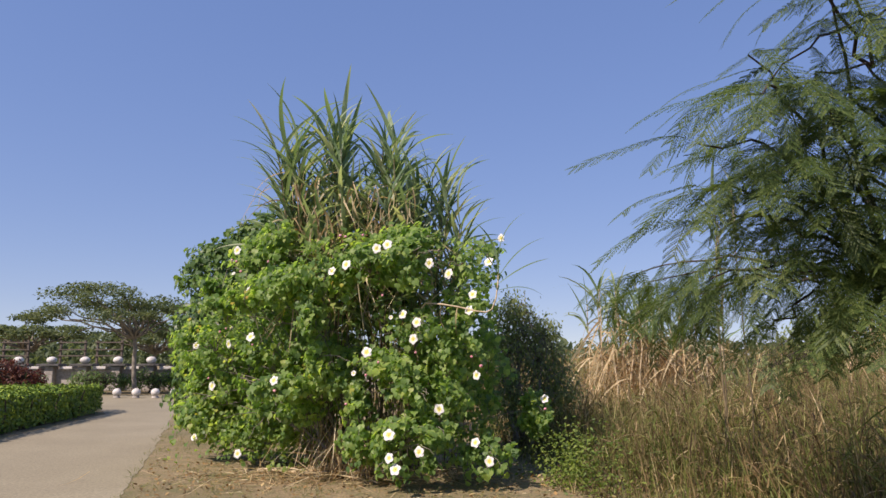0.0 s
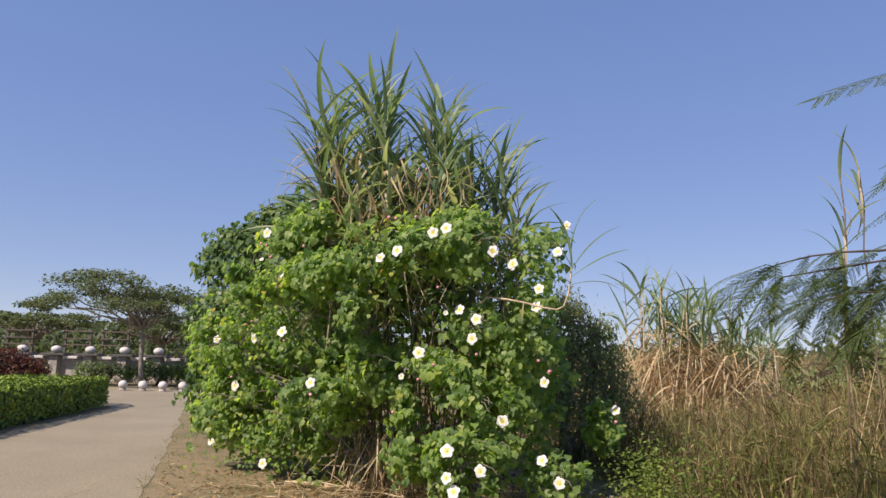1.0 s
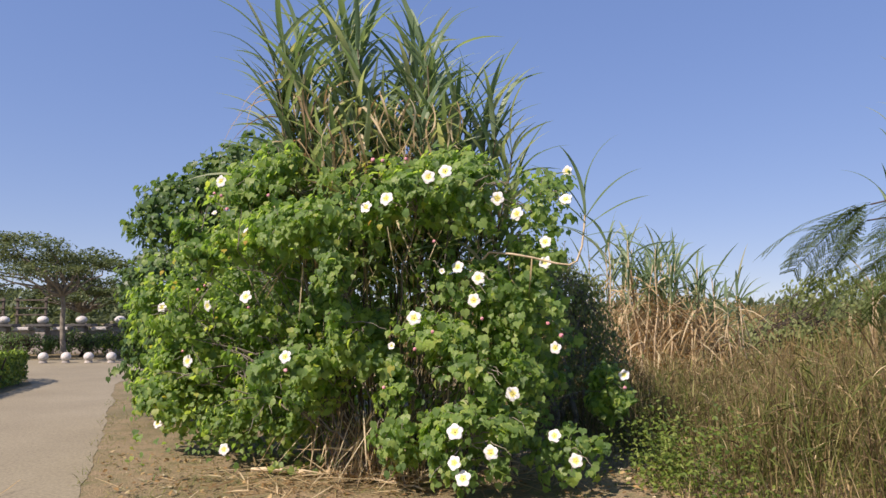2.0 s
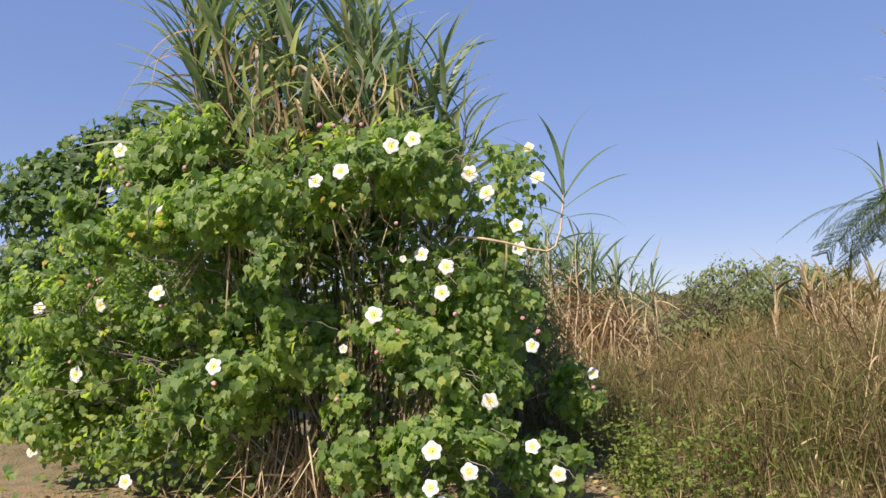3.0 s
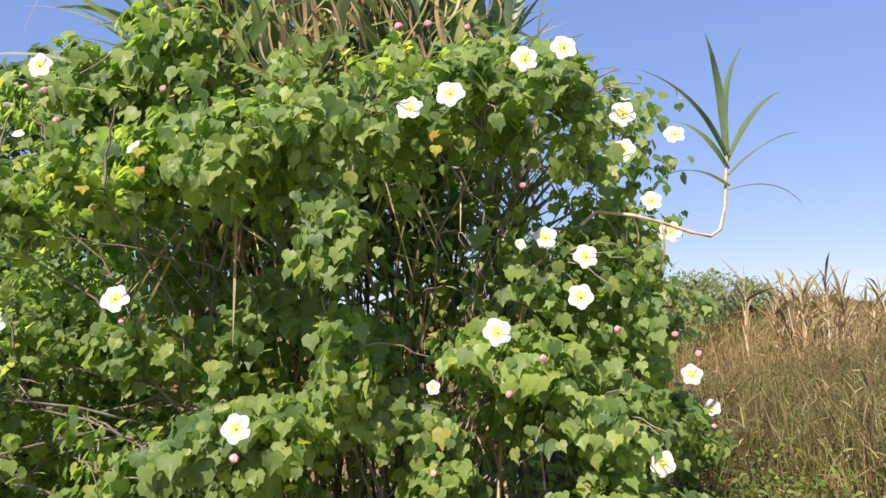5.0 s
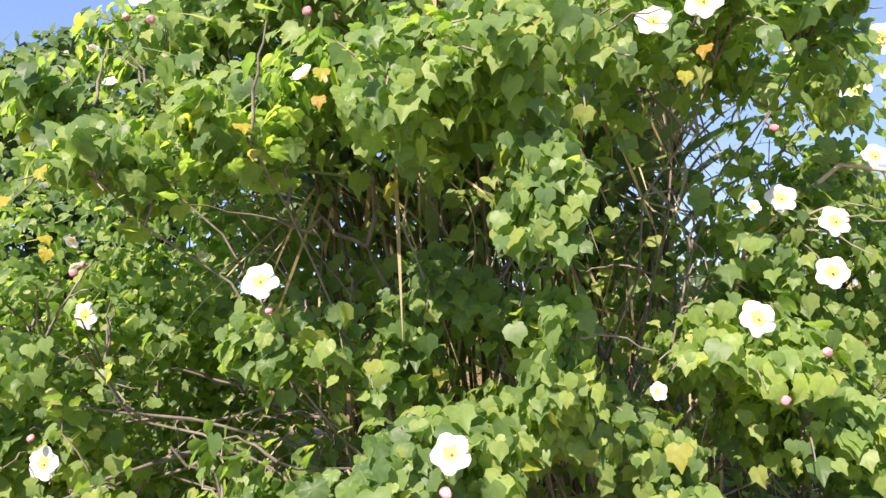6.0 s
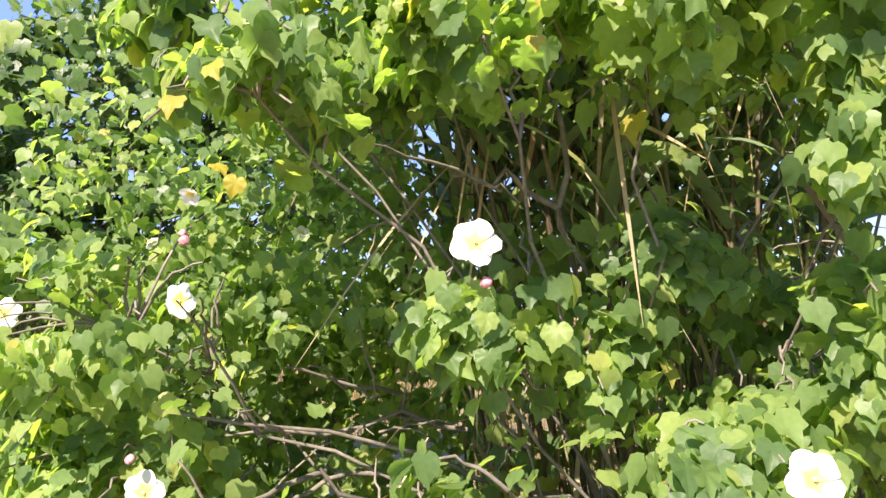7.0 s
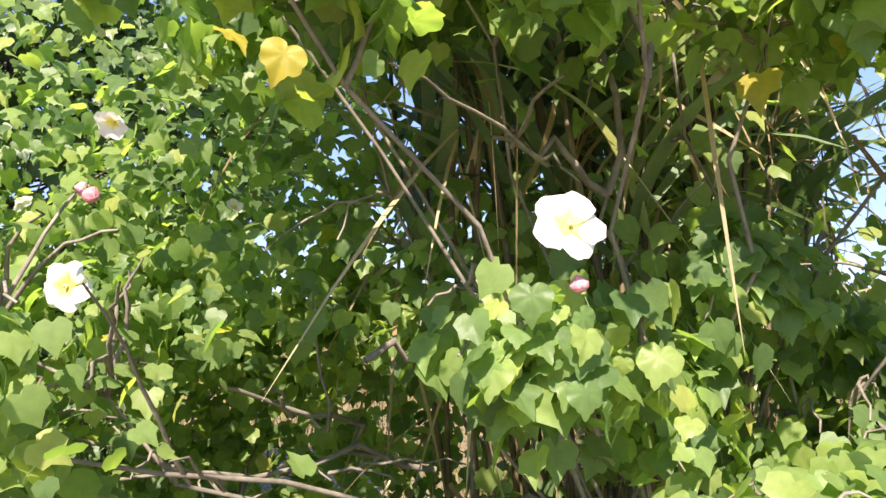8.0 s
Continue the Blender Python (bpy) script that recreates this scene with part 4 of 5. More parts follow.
def build_feather_tree():
    rng = np.random.default_rng(51)
    base = np.array([3.25, 4.6, 0.0])
    tree = thing("feathery_tree", base, "young tree with drooping feathery dark green fronds above dry grass", "tree")
    fork = np.array([2.36, 3.6, 1.6])
    v, f, u = tube(bend(base - [0, 0, 0.05], fork, 0, rng, 7, 0.015) - base, np.linspace(0.05, 0.035, 7), 8)
    put("trunk", mesh_from("trunk", v, f, u, smooth=True), bark_dark, tree)
    fronds = [frond_mesh(k) for k in range(4)]
    limbs = [
        (fork, (1.1, 2.8, 2.14), 0.012, 0.28), (fork, (1.22, 2.85, 1.82), 0.014, 0.14), (fork, (1.42, 2.98, 2.62), 0.016, 0.15), (fork, (1.72, 2.85, 3.1), 0.014, 0.1),
        (fork, (2.42, 3.15, 3.5), 0.026, 0.0), (fork, (1.46, 4.95, 1.86), 0.012, 0.12), (fork, (1.55, 3.2, 1.42), 0.012, 0.08), (fork, (2.4, 3.9, 2.4), 0.014, 0.1),
        ((2.1, 3.35, 2.3), (1.25, 2.65, 2.3), 0.012, 0.16), (fork, (1.62, 2.75, 1.85), 0.012, 0.1), ((2.2, 3.3, 2.7), (1.45, 2.75, 2.95), 0.011, 0.12), ((2.3, 3.2, 3.0), (2.0, 2.6, 2.6), 0.011, 0.1),
        ((2.1, 3.35, 2.3), (2.3, 2.7, 2.0), 0.011, 0.1), (fork, (2.05, 2.9, 1.45), 0.011, 0.05), (fork, (1.3, 3.3, 1.62), 0.011, 0.1), (fork, (1.75, 3.9, 1.85), 0.011, 0.1), ((2.3, 3.2, 3.1), (1.9, 2.7, 3.5), 0.01, 0.1),
        (fork, (1.5, 2.9, 1.6), 0.01, 0.1), (fork, (1.85, 3.0, 1.62), 0.01, 0.1), (fork, (1.2, 3.0, 1.98), 0.011, 0.2), (fork, (1.45, 2.8, 2.1), 0.011, 0.15), ((2.2, 3.3, 2.7), (1.75, 2.7, 2.75), 0.01, 0.1),
        ((2.2, 3.3, 2.5), (2.15, 2.6, 2.35), 0.01, 0.1), ((2.2, 3.3, 2.3), (1.95, 2.55, 2.15), 0.01, 0.1), (fork, (2.0, 2.75, 1.8), 0.01, 0.1), ((2.3, 3.2, 3.1), (1.6, 2.7, 3.25), 0.01, 0.1), ((2.1, 3.35, 2.3), (1.7, 2.9, 2.4), 0.01, 0.1), (fork, (1.7, 3.1, 2.0), 0.01, 0.1), (fork, (2.3, 3.2, 1.6), 0.01, 0.05),
    ]
    limbs += [(fork, (1.55, 5.1, 1.8), 0.01, 0.1), (fork, (1.6, 4.8, 1.62), 0.01, 0.1), (fork, (1.9, 4.9, 1.74), 0.01, 0.1)]
    for n in range(14):
        start = fork + (np.array([2.5, 3.2, 3.3]) - fork) * rng.uniform(0, 0.8)
        limbs.append((start, (rng.uniform(1.25, 2.25), rng.uniform(2.65, 3.3), rng.uniform(1.5, 2.5)), 0.009, rng.uniform(0.05, 0.2)))
    for a, b, thick, bow in limbs:
        pts = bend(a, b, bow, rng, 10, 0.02)
        v, f, u = tube(pts - base, np.linspace(thick, 0.004, 10), 6)
        limb = put("limb", mesh_from("limb", v, f, u, smooth=True), bark_dark, tree)
        along = unit(np.asarray(b) - np.asarray(a))
        bare = 5 if b[1] > 4.5 else 3
        for k in range(bare, 10):
            far = b[1] > 4.5
            for side in ((-1, 1) if k < 9 else (-1, 0, 1)) * (2 if far and k > 6 else 1):
                if rng.random() < 0.12:
                    continue
                way = along * (0.35 + 0.07 * k) + np.cross(along, [0, 0, 1]) * side * rng.uniform(0.5, 1.0) + np.array([0, 0, rng.uniform(-0.85, 0.15) + (0.22 if far else 0)])
                t = turned(np.array([[0, 0, 1.0]]) + rng.normal(0, 0.25, (1, 3)), way[None])[0] * rng.uniform(0.28, 0.5)
                ob = put("frond", fronds[rng.integers(4)], frond_green, limb)
                m = Matrix([[*row, 0] for row in t] + [[0, 0, 0, 1]])
                m.translation = Vector(pts[k] - base)
                ob.matrix_basis = m


build_feather_tree()


# ---------------------------------------------------------------- dry grass
def field_edge(y):
    """The x at which the tall grass begins."""
    return np.interp(y, [-1.0, 1.5, 3.0, 4.5, 6.3, 7.0, 8.0, 9.5, 12, 20], [4.5, 2.3, 1.6, 1.62, 1.35, 1.1, 1.2, 0.6, -0.2, -3.0])


def tall(x, y):
    """Height of the grass there."""
    rise = 0.9 + 0.6 * np.clip((x - field_edge(y)) / 1.2, 0, 1) * np.clip(8.2 - y, 0, 1) + 0.13 * np.maximum(0, x - 4.5) + 0.02 * np.maximum(0, y - 12)
    rough = np.array([noise.noise((a * 0.8, b * 0.8, 2.0)) * 0.28 + noise.noise((a * 0.25, b * 0.25, 7.0)) * 0.25 for a, b in zip(x, y)])
    return np.clip(rise, 0.9, 1.75) * (1 + rough)


def grass_band(name, label, mat, seed, n, x_range, y_range, wide, leaves, lean=0.16, share=(0.5, 1.0), droop=(0.05, 0.5), gap=0.0):
    rng = np.random.default_rng(seed)
    x, y = rng.uniform(*x_range, n * 3), rng.uniform(*y_range, n * 3)
    tuft = np.array([noise.noise((a * 2.6, b * 2.6, seed * 1.0)) for a, b in zip(x, y)])
    inside = (x > field_edge(y) + np.array([noise.noise((v * 2.0, 0, 1.0)) * 0.18 for v in y])) & (tuft > gap - 0.25 + rng.uniform(-0.3, 0.3, len(x)))
    x, y = x[inside][:n], y[inside][:n]
    h = tall(x, y)
    edge = np.clip((x - field_edge(y)) / 0.7, 0.3, 1)
    h = h * edge * rng.uniform(share[0], share[1], len(x))
    foot = np.stack([x, y, np.full(len(x), -0.03)], -1)
    way = np.stack([rng.normal(0, lean, len(x)), rng.normal(0, lean, len(x)), np.ones(len(x))], -1)
    sets = [ribbons(foot, way, h, rng.uniform(0.6, 1.2, len(x)) * wide, rng.uniform(0, 0.12, len(x)), rng, 3)]
    for k in range(leaves):
        s = rng.uniform(0.15, 0.85, len(x))[:, None]
        at = foot + unit(way) * h[:, None] * s
        out = rng.normal(0, 0.55, (len(x), 3)) + [0, 0, 0.75]
        sets.append(ribbons(at, out, h * rng.uniform(0.1, 0.3, len(x)), rng.uniform(0.7, 1.5, len(x)) * wide, rng.uniform(*droop, len(x)), rng, 3))
    v, f, u = merge(sets)
    tagged(put(name, mesh_from(name, v, f, u), mat), label, "grass", kind="stuff")


grass_band("dry_grass", "tall dry tan and brown grass gone to seed", grass_dry, 61, 17500, (0.4, 9.5), (-0.5, 11), 0.0105, 3)
grass_band("olive_undergrowth", "olive green undergrowth among the dry stems", grass_olive, 62, 17500, (0.4, 9.5), (-0.5, 11), 0.011, 3, lean=0.3, share=(0.3, 0.95), gap=0.0)
grass_band("far_grass", "dry grass field stretching away", grass_far, 63, 12000, (-2, 26), (10.5, 24), 0.02, 2, share=(0.5, 1.1))
grass_band("distant_grass", "pale dry grass on the far side of the field", grass_far, 64, 7000, (-2, 80), (23, 60), 0.06, 2, share=(0.6, 1.1))


def build_weeds():
    """Low leafy weeds where the grass meets the bare ground."""
    rng = np.random.default_rng(66)
    n = 90
    y = rng.uniform(6.2, 7.5, n)
    x = field_edge(y) + rng.normal(0.14, 0.16, n)
    sets = []
    for a, b in zip(x, y):
        k = rng.integers(14, 30)
        h = rng.uniform(0.15, 0.7)
        z = rng.uniform(0.02, h, k)
        p = np.stack([a + rng.normal(0, 0.07, k), b + rng.normal(0, 0.07, k), z], -1)
        t = turned(rng.normal(0, 0.5, (k, 3)) + [-0.1, -0.2, 0.9], rng.normal(0, 1, (k, 3)) + [0, 0, -0.2])
        sets.append(scatter(LEAF_SMALL, t, p, rng.uniform(0.022, 0.05, k)))
    v, f, u = merge(sets)
    tagged(put("weeds", mesh_from("weeds", v, f, u), weed_green), "low bright green leafy weeds at the grass edge", "weeds", kind="stuff")


build_weeds()


def build_turf():
    """Thin short grass and fallen leaves on the bare strip before the bush."""
    rng = np.random.default_rng(67)
    n = 38000
    x, y = rng.uniform(-6.5, 2.2, n), rng.uniform(2.5, 13, n)
    left, right = path_edges(y)
    tuft = np.array([noise.noise((a * 1.4, b * 1.4, 9.0)) for a, b in zip(x, y)]) + rng.uniform(-0.25, 0.25, n)
    keep = (x > right - 0.08) & (x < field_edge(y) + 0.2) & (tuft > np.where(x < right + 0.35, -0.12, 0.0))
    x, y = x[keep], y[keep]
    foot = np.stack([x, y, np.full(len(x), -0.015)], -1)
    way = rng.normal(0, 0.5, (len(x), 3)) * [1, 1, 0] + [0, 0, 0.8]
    v, f, u = ribbons(foot, way, rng.uniform(0.04, 0.13, len(x)), rng.uniform(0.003, 0.007, len(x)), rng.uniform(0.1, 0.7, len(x)), rng, 3)
    tagged(put("short_grass", mesh_from("short_grass", v, f, u), grass_olive), "thin short grass on dry soil", "grass", kind="stuff")
    n = 1500
    x, y = rng.uniform(-4.5, 1.6, n), 5.8 + 3.2 * rng.beta(2, 2, n)
    left, right = path_edges(y)
    keep = x > right + 0.1
    p = np.stack([x, y, rng.uniform(0.01, 0.04, n)], -1)[keep]
    t = turned(rng.normal(0, 0.35, p.shape) + [0, 0, 1.0], rng.normal(0, 1, p.shape))
    v, f, u = scatter(LEAF_SMALL, t, p, rng.uniform(0.025, 0.065, len(p)))
    tagged(put("leaf_litter", mesh_from("leaf_litter", v, f, u), litter_brown), "brown fallen leaves on the soil", "leaf litter", kind="stuff")
    n = 520
    foot = np.stack([rng.normal(-1.0, 0.7, n), rng.normal(7.3, 0.3, n), rng.uniform(0.01, 0.12, n)], -1)
    v, f, u = ribbons(foot, rng.normal(0, 1, (n, 3)) * [1, 1, 0.15], rng.uniform(0.15, 0.5, n), rng.uniform(0.006, 0.016, n), rng.uniform(0, 0.1, n), rng, 3)
    v[:, 2] = np.maximum(v[:, 2], 0.006)
    tagged(put("dead_straw", mesh_from("dead_straw", v, f, u), cane_dry), "dead tan straw lying under the shrub", "straw", kind="stuff")


build_turf()


def build_fallen_stalk():
    rng = np.random.default_rng(68)
    stalk = thing("fallen_stalk", (-1.5, 7.7, 0), "long pale dry cane lying on the soil", "stalk")
    base = np.array([-1.5, 7.7, 0])
    for a, b, r in [((-2.02, 7.78, 0.03), (-1.05, 7.42, 0.045), 0.021), ((-1.2, 7.46, 0.05), (-0.62, 6.98, 0.03), 0.01), ((-1.6, 7.64, 0.04), (-1.1, 7.66, 0.1), 0.007)]:
        v, f, u = tube(bend(a, b, 0.01, rng, 9, 0.006) - base, np.linspace(r, r * 0.7, 9) * (1 + 0.15 * (np.arange(9) % 2)), 7)
        put("cane", mesh_from("cane", v, f, u, smooth=True), stalk_pale, stalk)


build_fallen_stalk()


def build_reeds():
    """Tall single reeds that stand out of the grass, and the clump of dry cane farther back."""
    rng = np.random.default_rng(71)
    for x, y, h, lean in [(2.32, 5.8, 2.62, 0.03), (2.62, 5.95, 2.75, -0.04), (2.45, 6.1, 2.1, 0.05)]:
        base = np.array([x, y, 0.0])
        reed = thing("dry_reed", base, "tall pale dry reed rising from the grass", "reed", "reeds")
        pts = bend((0, 0, -0.03), (lean, 0.02, h), 0, rng, 10, 0.012)
        v, f, u = tube(pts, np.linspace(0.007, 0.005, 10), 6)
        put("stalk", mesh_from("stalk", v, f, u, smooth=True), cane_stem, reed)
        for k in range(7):
            b = put("dry_blade" if k % 2 else "blade", (DRY_BLADES if k % 2 else GREEN_BLADES)[k % 4], cane_dry if k % 2 else cane_green, reed)
            b.matrix_basis = pose(lean, 0.02, h - rng.uniform(0, 0.45), rng.uniform(50, 85) if k % 2 == 0 else rng.uniform(-85, -50), 0, rng.uniform(0, 360)) @ Matrix.Scale(rng.uniform(0.25, 0.45), 4)


def far_cane(name, label, centre, spread, count, high, seed, green, upright=0.25, sag=(0.5, 1.2)):
    rng = np.random.default_rng(seed)
    base = np.array([*centre, 0.0])
    clump = thing(name, base, label, "cane grass")
    live, dead = [], []
    for n in range(count):
        foot = np.array([rng.uniform(-1, 1) * spread[0], rng.uniform(-1, 1) * spread[1], -0.03])
        h = high * rng.uniform(0.65, 1.0) * (1 - 0.15 * foot[0] / spread[0])
        top = foot + [rng.normal(0, 0.12), rng.normal(0, 0.12), h * 0.72]
        v, f, u = tube(bend(foot, top, 0, rng, 6, 0.02) - foot, np.linspace(0.016, 0.009, 6), 5)
        stem = put("cane", mesh_from("cane", v, f, u, smooth=True), stalk_pale, clump)
        stem.location = foot
        k = 9
        s = rng.uniform(0.66, 1.0, k)[:, None]
        live.append(ribbons(foot + (top - foot) * s, rng.normal(0, 0.36, (k, 3)) + [0, 0, 1.0], rng.uniform(0.5, 0.95, k) * h * 0.36, rng.uniform(0.035, 0.065, k), rng.uniform(0.1, 0.6, k), rng, 5))
        k = 20
        s = rng.uniform(0.2, 0.85, k)[:, None]
        dead.append(ribbons(foot + (top - foot) * s, rng.normal(0, 0.5, (k, 3)) * (1.1 - 0.6 * abs(upright)) + [0, 0, upright], rng.uniform(0.35, 0.8, k), rng.uniform(0.02, 0.05, k), rng.uniform(*sag, k), rng, 5))
    v, f, u = merge(live)
    put("green_foliage", mesh_from("green_foliage", v, f, u), green, clump, "narrow grey-green blades", "stuff")
    v, f, u = merge(dead)
    put("dead_foliage", mesh_from("dead_foliage", v, f, u), cane_dry, clump, "hanging tan dead blades", "stuff")


build_reeds()
far_cane("dry_cane_stand", "stand of dry tan cane with grey-green tops", (4.25, 14.0), (1.25, 0.8), 50, 3.4, 72, cane_green, -0.2, (0.6, 1.2))
far_cane("dry_cane_row", "row of tall dry tan cane in the field", (11.0, 13.0), (3.4, 0.9), 60, 2.35, 73, grass_far, 1.0, (0.05, 0.5))
far_cane("dry_cane_patch", "patch of dry cane far across the field", (8.5, 19.0), (3.0, 1.0), 30, 2.3, 74, grass_far, 1.0, (0.05, 0.5))
leafy_shrub("field_shrub", (7.7, 16.0, 0), "low green shrub in the dry field",
            [(7.5, 15.8, 0.7, 1.2, 0.8, 0.6), (9.1, 16.3, 1.4, 1.2, 0.8, 0.9), (6.4, 15.6, 0.5, 0.8, 0.7, 0.5)], LEAF_SMALL, leaf_grey, 76, 26, 8, (0.08, 0.14), spread=0.16)
leafy_shrub("field_shrub", (13.5, 19.0, 0), "green shrub among far dry cane",
            [(13.0, 19.0, 1.6, 1.4, 0.8, 1.0), (14.6, 19.2, 1.4, 1.2, 0.8, 0.9), (11.5, 19.0, 1.2, 1.0, 0.8, 0.8)], LEAF_SMALL, leaf_grey, 77, 18, 8, (0.1, 0.17), spread=0.18)


# ---------------------------------------------------------------- park across the path
def build_hedge():
    rng = np.random.default_rng(81)
    base = np.array([-8.4, 11.0, 0.0])
    hedge = thing("clipped_hedge", base, "low clipped yellow-green hedge along the path", "hedge")
    line = lambda y: -6.95 - 0.13 * (y - 11)
    n = 17000
    y = rng.uniform(4.0, 16.5, n)
    depth = rng.uniform(0, 2.2, n)
    top = rng.random(n) < 0.55
    end = np.clip((16.5 - y) / 0.7, 0, 1) ** 0.5
    x = line(y) - 0.12 - np.where(top, depth, rng.uniform(0, 0.12, n)) - (1 - end) * 0.6
    bump = np.array([noise.noise((a * 1.6, b * 1.6, 0)) for a, b in zip(x, y)]) * 0.05
    z = np.where(top, 0.58 + bump + rng.normal(0, 0.03, n), rng.uniform(0.06, 0.6, n))
    nrm = np.where(top[:, None], [0, 0, 1.0], [1.0, 0.0, 0.1]) + rng.normal(0, 0.4, (n, 3))
    v, f, u = scatter(LEAF_SMALL, turned(nrm, rng.normal(0, 1, (n, 3))), np.stack([x, y, z], -1) - base, rng.uniform(0.05, 0.095, n))
    put("foliage", mesh_from("foliage", v, f, u), leaf_hedge, hedge, "small bright clipped leaves", "stuff")
    pieces = []
    for k in range(500):
        a = rng.uniform(4.1, 15.6)
        p = np.array([line(a) - rng.uniform(0.2, 2.1), a, 0.0])
        pieces.append(tube(bend(p, p + [rng.normal(0, 0.1), rng.normal(0, 0.1), 0.56], 0, rng, 4, 0.02) - base, np.linspace(0.03, 0.012, 4), 4))
    v, f, u = merge(pieces)
    put("brushwood", mesh_from("brushwood", v, f, u), bark_dark, hedge, "", "stuff")
    # dark solid added inside, so gaps between leaves look shaded, not see-through
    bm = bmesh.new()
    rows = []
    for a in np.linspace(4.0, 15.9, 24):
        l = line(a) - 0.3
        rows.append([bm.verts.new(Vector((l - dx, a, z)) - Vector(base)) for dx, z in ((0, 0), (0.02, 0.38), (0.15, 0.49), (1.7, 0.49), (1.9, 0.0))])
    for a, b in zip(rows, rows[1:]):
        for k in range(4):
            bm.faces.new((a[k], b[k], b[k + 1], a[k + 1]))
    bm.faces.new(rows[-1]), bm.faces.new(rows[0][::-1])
    part("inner_growth", bm, leaf_dark, hedge, "solid dark filler added inside the hedge")


build_hedge()


def ball_mesh(r, name):
    bm = bmesh.new()
    bmesh.ops.create_uvsphere(bm, u_segments=20, v_segments=12, radius=r)
    for v in bm.verts:
        v.co.z *= 0.93
        v.co *= 1 + 0.02 * noise.noise(v.co * 9)
    for face in bm.faces:
        face.smooth = True
    me = bpy.data.meshes.new(name)
    bm.to_mesh(me)
    bm.free()
    return me


def block(size, at, bevel=0.02):
    bm = bmesh.new()
    bmesh.ops.create_cube(bm, size=1, matrix=Matrix.Translation(at) @ Matrix.Diagonal((*size, 1)))
    bmesh.ops.bevel(bm, geom=bm.edges[:], offset=bevel, segments=2, affect="EDGES")
    return bm


def build_bollards():
    ball = ball_mesh(0.13, "ball")
    first = thing("ball_bollard", (-10.05, 21.5, 0.012), "small round pale stone bollard at the plaza edge", "bollard", "bollards along the plaza")
    bm = bmesh.new()
    bmesh.ops.create_cone(bm, cap_ends=True, segments=18, radius1=0.11, radius2=0.085, depth=0.06, matrix=Matrix.Translation((0, 0, 0.03)))
    part("foot", bm, stone_grey, first)
    top = put("ball", ball, stone_white, first)
    top.location = (0, 0, 0.165)
    for k in range(1, 9):
        copy_thing(first, pose(-10.05 + 0.6 * k, 21.5 - 0.02 * k, 0.012))


def build_terrace():
    """Low stone wall with pale coping and balls on piers, across the plaza."""
    tagged(part("terrace_wall", block((26, 0.35, 0.78), (-14, 26.2, 0.39)), stone_grey, None), "low grey stone terrace wall", "wall", kind="structure")
    pier = thing("stone_planter", (-15.9, 25.98, 0), "squat pale stone bowl on a dark slab along the terrace wall", "planter", "stone planters on the terrace wall")
    part("post", block((0.34, 0.34, 0.9), (0, 0, 0.45)), stone_grey, pier)
    part("slab", block((0.86, 0.56, 0.09), (0, -0.02, 0.955)), slate, pier, "dark flat slab")
    b = put("bowl", ball_mesh(0.18, "bowl"), stone_white, pier)
    b.location = (0, 0, 1.13)
    b.scale = (1, 1, 0.8)
    for k in range(1, 7):
        copy_thing(pier, pose(-15.9 + 1.24 * k, 25.98, 0))
    copy_thing(pier, pose(-17.14, 25.98, 0))
    for k in range(-2, 7):
        slab = part("coping", block((0.5, 0.46, 0.1), (-15.28 + 1.24 * k, 26.05, 0.85)), stone_white, None)
        tagged(slab, "pale stone coping slab on the terrace wall", "coping", "coping slabs", "structure")
    for k, x in enumerate((-23.0, -21.0, -18.2, -16.4)):
        rack = thing("timber_trellis", (x, 34.0, 0), "weathered timber trellis frame on the terrace", "trellis", "timber trellises")
        for dx in (-0.6, 0.6):
            part("post", block((0.1, 0.1, 2.05), (dx, 0, 1.025), 0.01), timber, rack)
        for z in (1.3, 1.6, 1.95):
            part("rail", block((1.4, 0.05, 0.065), (0, -0.08, z), 0.01), timber, rack)


build_bollards()
build_terrace()


def spreading_tree(name, label, foot, fork, pads, seed, leaves, size, trunk, mat=leaf_far):
    """A trunk that forks into limbs, each ending in flat pads of small leaves."""
    rng = np.random.default_rng(seed)
    base = np.array(foot, float)
    tree = thing(name, base, label, "tree")
    fork = np.array(fork, float)
    v, f, u = tube(bend(base - [0, 0, 0.05], fork, 0, rng, 7, 0.03) - base, np.linspace(trunk, trunk * 0.75, 7), 8)
    put("trunk", mesh_from("trunk", v, f, u, smooth=True), bark_pale, tree)
    sets = []
    for n, c in enumerate(pads):
        pts = bend(fork, c[:3], 0.12, rng, 8, 0.08)
        v, f, u = tube(pts - base, np.linspace(trunk * 0.5, 0.015, 8), 6)
        put("limb", mesh_from("limb", v, f, u, smooth=True), bark_pale, tree)
        k = leaves
        d = ball_points(rng, k) * rng.uniform(0, 1, (k, 1)) ** 0.5 * 1.05
        p = np.array(c[:3]) + d * c[3:6]
        sets.append(scatter(LEAF_SMALL, turned(rng.normal(0, 0.5, (k, 3)) + [0, 0, 1.0], rng.normal(0, 1, (k, 3))), p - base, rng.uniform(*size, k)))
    v, f, u = merge(sets)
    put("crown", mesh_from("crown", v, f, u), mat, tree, "flat layered dark green crown", "stuff")


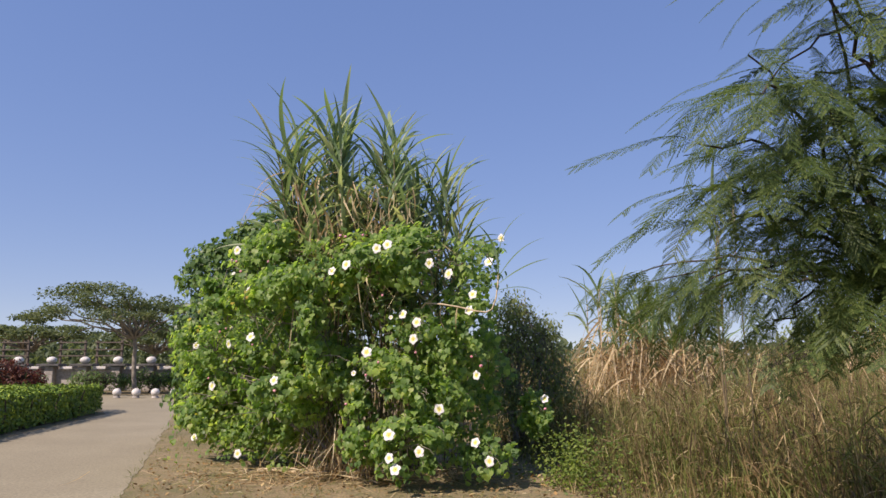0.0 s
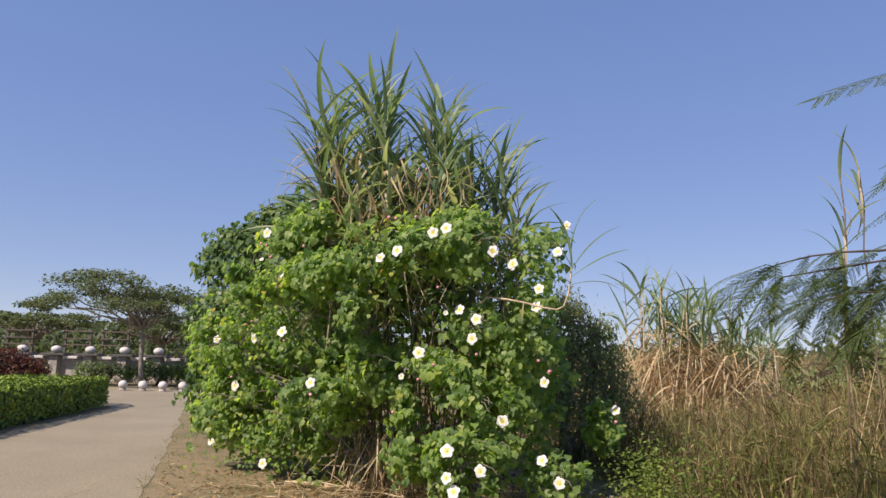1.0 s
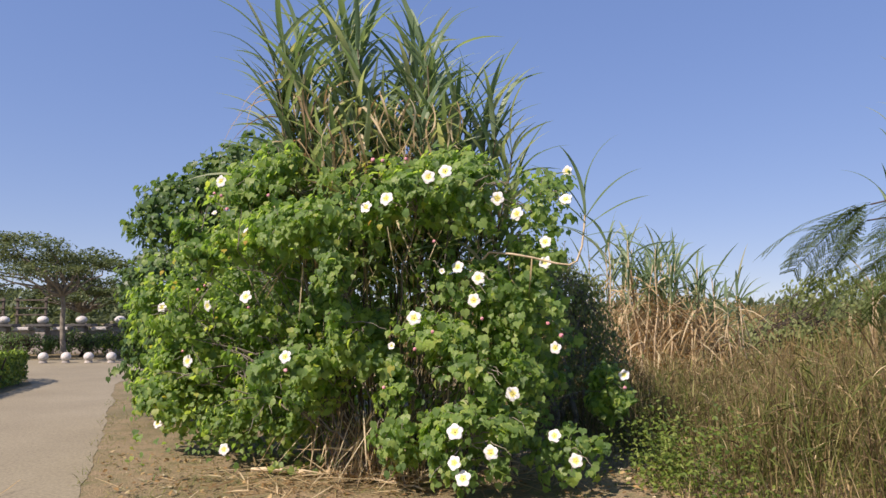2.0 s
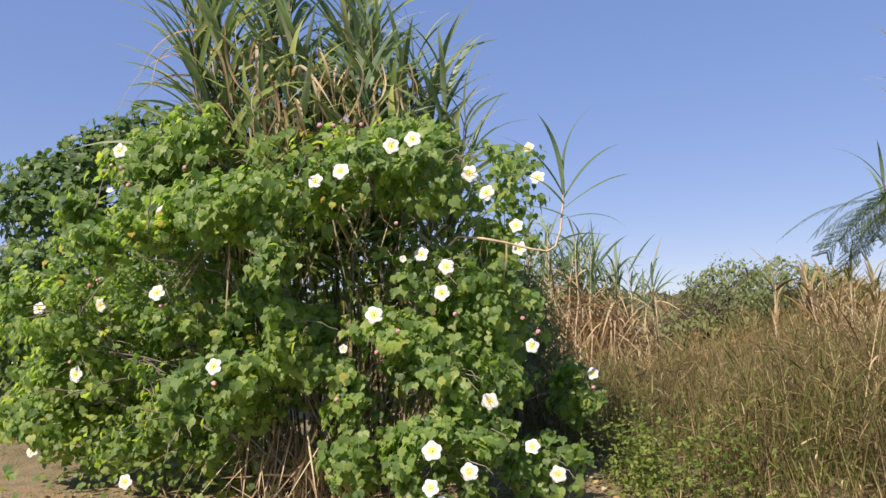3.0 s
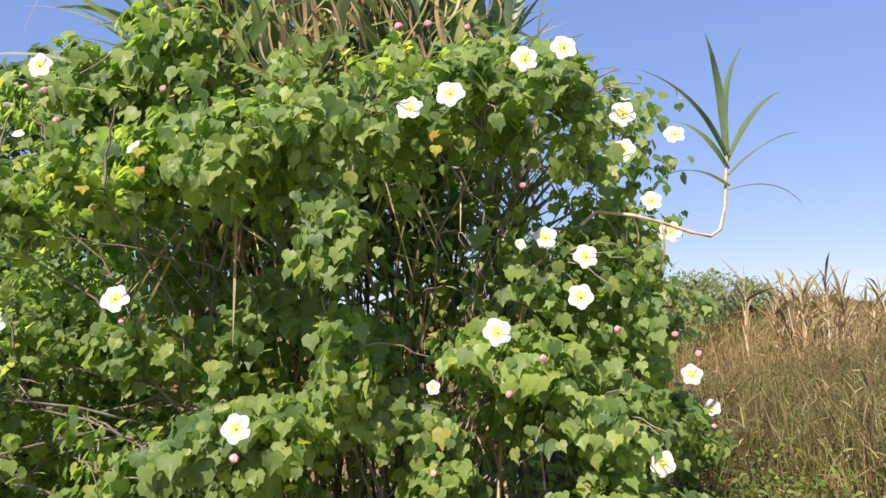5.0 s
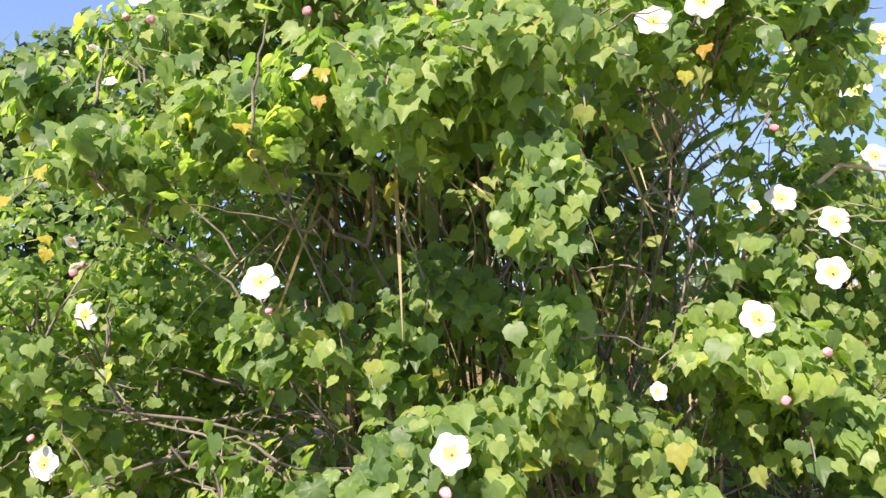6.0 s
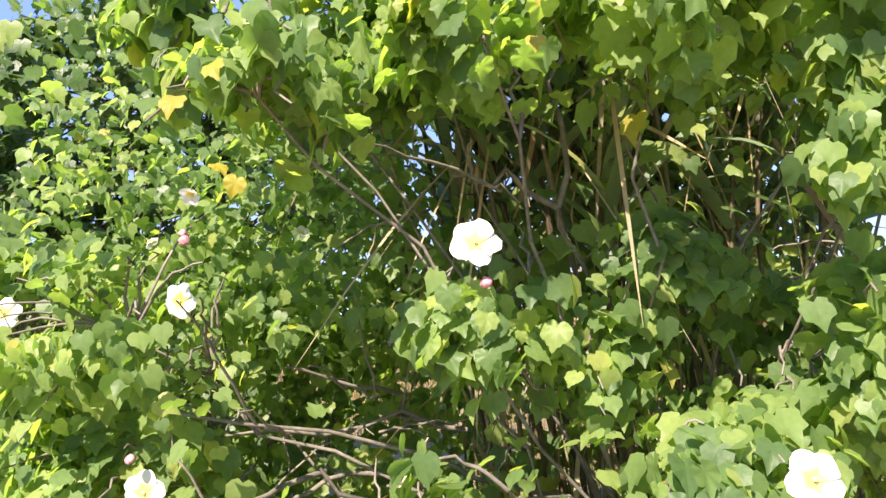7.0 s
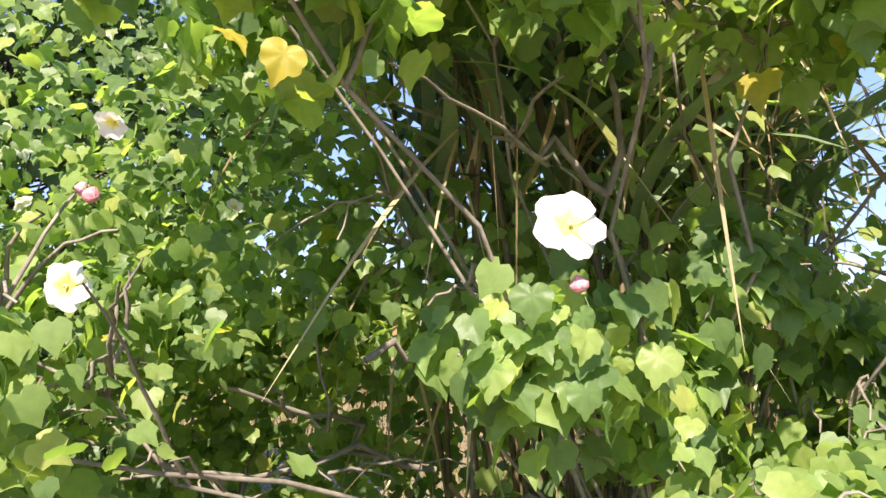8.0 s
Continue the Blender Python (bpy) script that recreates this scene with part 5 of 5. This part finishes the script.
def pads_round(x, y, z, rx, rz, n, seed):
    """Leaf pads that fill a broad uneven dome from z up to z + rz."""
    rng = np.random.default_rng(seed)
    made = []
    for k in range(n):
        a, r = k * 2.4, math.sqrt((k + 0.5) / n)
        dome = rz * math.sqrt(max(1 - r * r, 0.02))
        made.append((x + math.cos(a) * rx * r, y + math.sin(a) * rx * 0.8 * r, z + dome * rng.uniform(0.25, 1.0) + rng.normal(0, 0.12), rng.uniform(0.45, 0.9), rng.uniform(0.4, 0.7), rng.uniform(0.14, 0.28)))
    return made


spreading_tree("park_tree", "spreading umbrella-shaped tree with a bare pale trunk", (-10.05, 22.7, 0), (-10.15, 22.7, 1.85), pads_round(-10.75, 22.7, 2.15, 2.5, 1.55, 26, 91), 91, 460, (0.06, 0.13), 0.08)
spreading_tree("park_tree", "dark green tree behind the plaza", (-8.0, 30, 0), (-8.1, 30, 1.7), pads_round(-8.2, 30, 2.5, 2.4, 1.5, 26, 92), 92, 260, (0.1, 0.18), 0.12)
spreading_tree("park_tree", "dark green tree beyond the terrace", (-24.0, 40, 0), (-24.1, 40, 1.6), pads_round(-24.0, 40, 2.2, 3.0, 1.3, 24, 93), 93, 220, (0.14, 0.24), 0.14)
spreading_tree("park_tree", "low dark tree beyond the terrace", (-17.5, 42, 0), (-17.5, 42, 1.4), pads_round(-17.5, 42, 2.0, 3.2, 1.2, 24, 94), 94, 220, (0.14, 0.24), 0.14)
for spot, mat_, say, seed_ in (((-14.7, 23.9, 0.45), leaf_dark, "rounded dark green shrub before the terrace wall", 95), ((-12.0, 24.3, 0.45), leaf_dark, "rounded green shrub before the terrace wall", 96), ((-8.7, 24.3, 0.45), leaf_hedge, "rounded bright green shrub before the terrace wall", 97), ((-10.2, 24.5, 0.4), leaf_dark, "dark shrub behind the tree", 99)):
    leafy_shrub("clipped_shrub", (spot[0], spot[1], 0), say, [(spot[0] - 0.4, spot[1], 0.42, 0.62, 0.5, 0.4), (spot[0] + 0.4, spot[1], 0.4, 0.6, 0.5, 0.38)], LEAF_SMALL, mat_, seed_, 70, 7, (0.06, 0.1), 4)
leafy_shrub("copper_shrub", (-10.5, 17.1, 0), "dark red copper-leaved shrub above the hedge", [(-11.0, 17.1, 0.72, 0.75, 0.6, 0.5), (-10.35, 17.2, 0.6, 0.45, 0.5, 0.42)], LEAF_SMALL, leaf_red, 98, 90, 7, (0.06, 0.1), 5)


def build_far_woods():
    rng = np.random.default_rng(101)
    n = 13000
    x = rng.uniform(-160, 260, n)
    y = rng.uniform(95, 125, n)
    h = np.array([2.6 + 2.2 * noise.noise((a * 0.05, b * 0.05, 0)) + 1.6 * noise.noise((a * 0.3, b * 0.2, 3)) for a, b in zip(x, y)])
    z = rng.uniform(0, 1, n) ** 0.8 * np.maximum(h, 0.8)
    v, f, u = scatter(LEAF_SMALL, turned(rng.normal(0, 1, (n, 3)) + [0, -0.5, 0.6], rng.normal(0, 1, (n, 3))), np.stack([x, y, z], -1), rng.uniform(0.9, 1.9, n))
    tagged(put("far_woods", mesh_from("far_woods", v, f, u), leaf_far), "low dark line of far trees", "woods", kind="stuff")
    n = 10000
    x = rng.uniform(-60, -6, n)
    y = rng.uniform(46, 54, n)
    h = np.array([2.7 + 1.6 * noise.noise((a * 0.16, 0, 0)) + 0.8 * noise.noise((a * 0.7, b * 0.4, 3)) for a, b in zip(x, y)])
    z = rng.uniform(0, 1, n) ** 0.7 * np.maximum(h, 0.8)
    v, f, u = scatter(LEAF_SMALL, turned(rng.normal(0, 1, (n, 3)) + [0, -0.5, 0.6], rng.normal(0, 1, (n, 3))), np.stack([x, y, z], -1), rng.uniform(0.3, 0.6, n))
    tagged(put("park_woods", mesh_from("park_woods", v, f, u), leaf_far), "dark row of trees behind the park", "woods", kind="stuff")


build_far_woods()
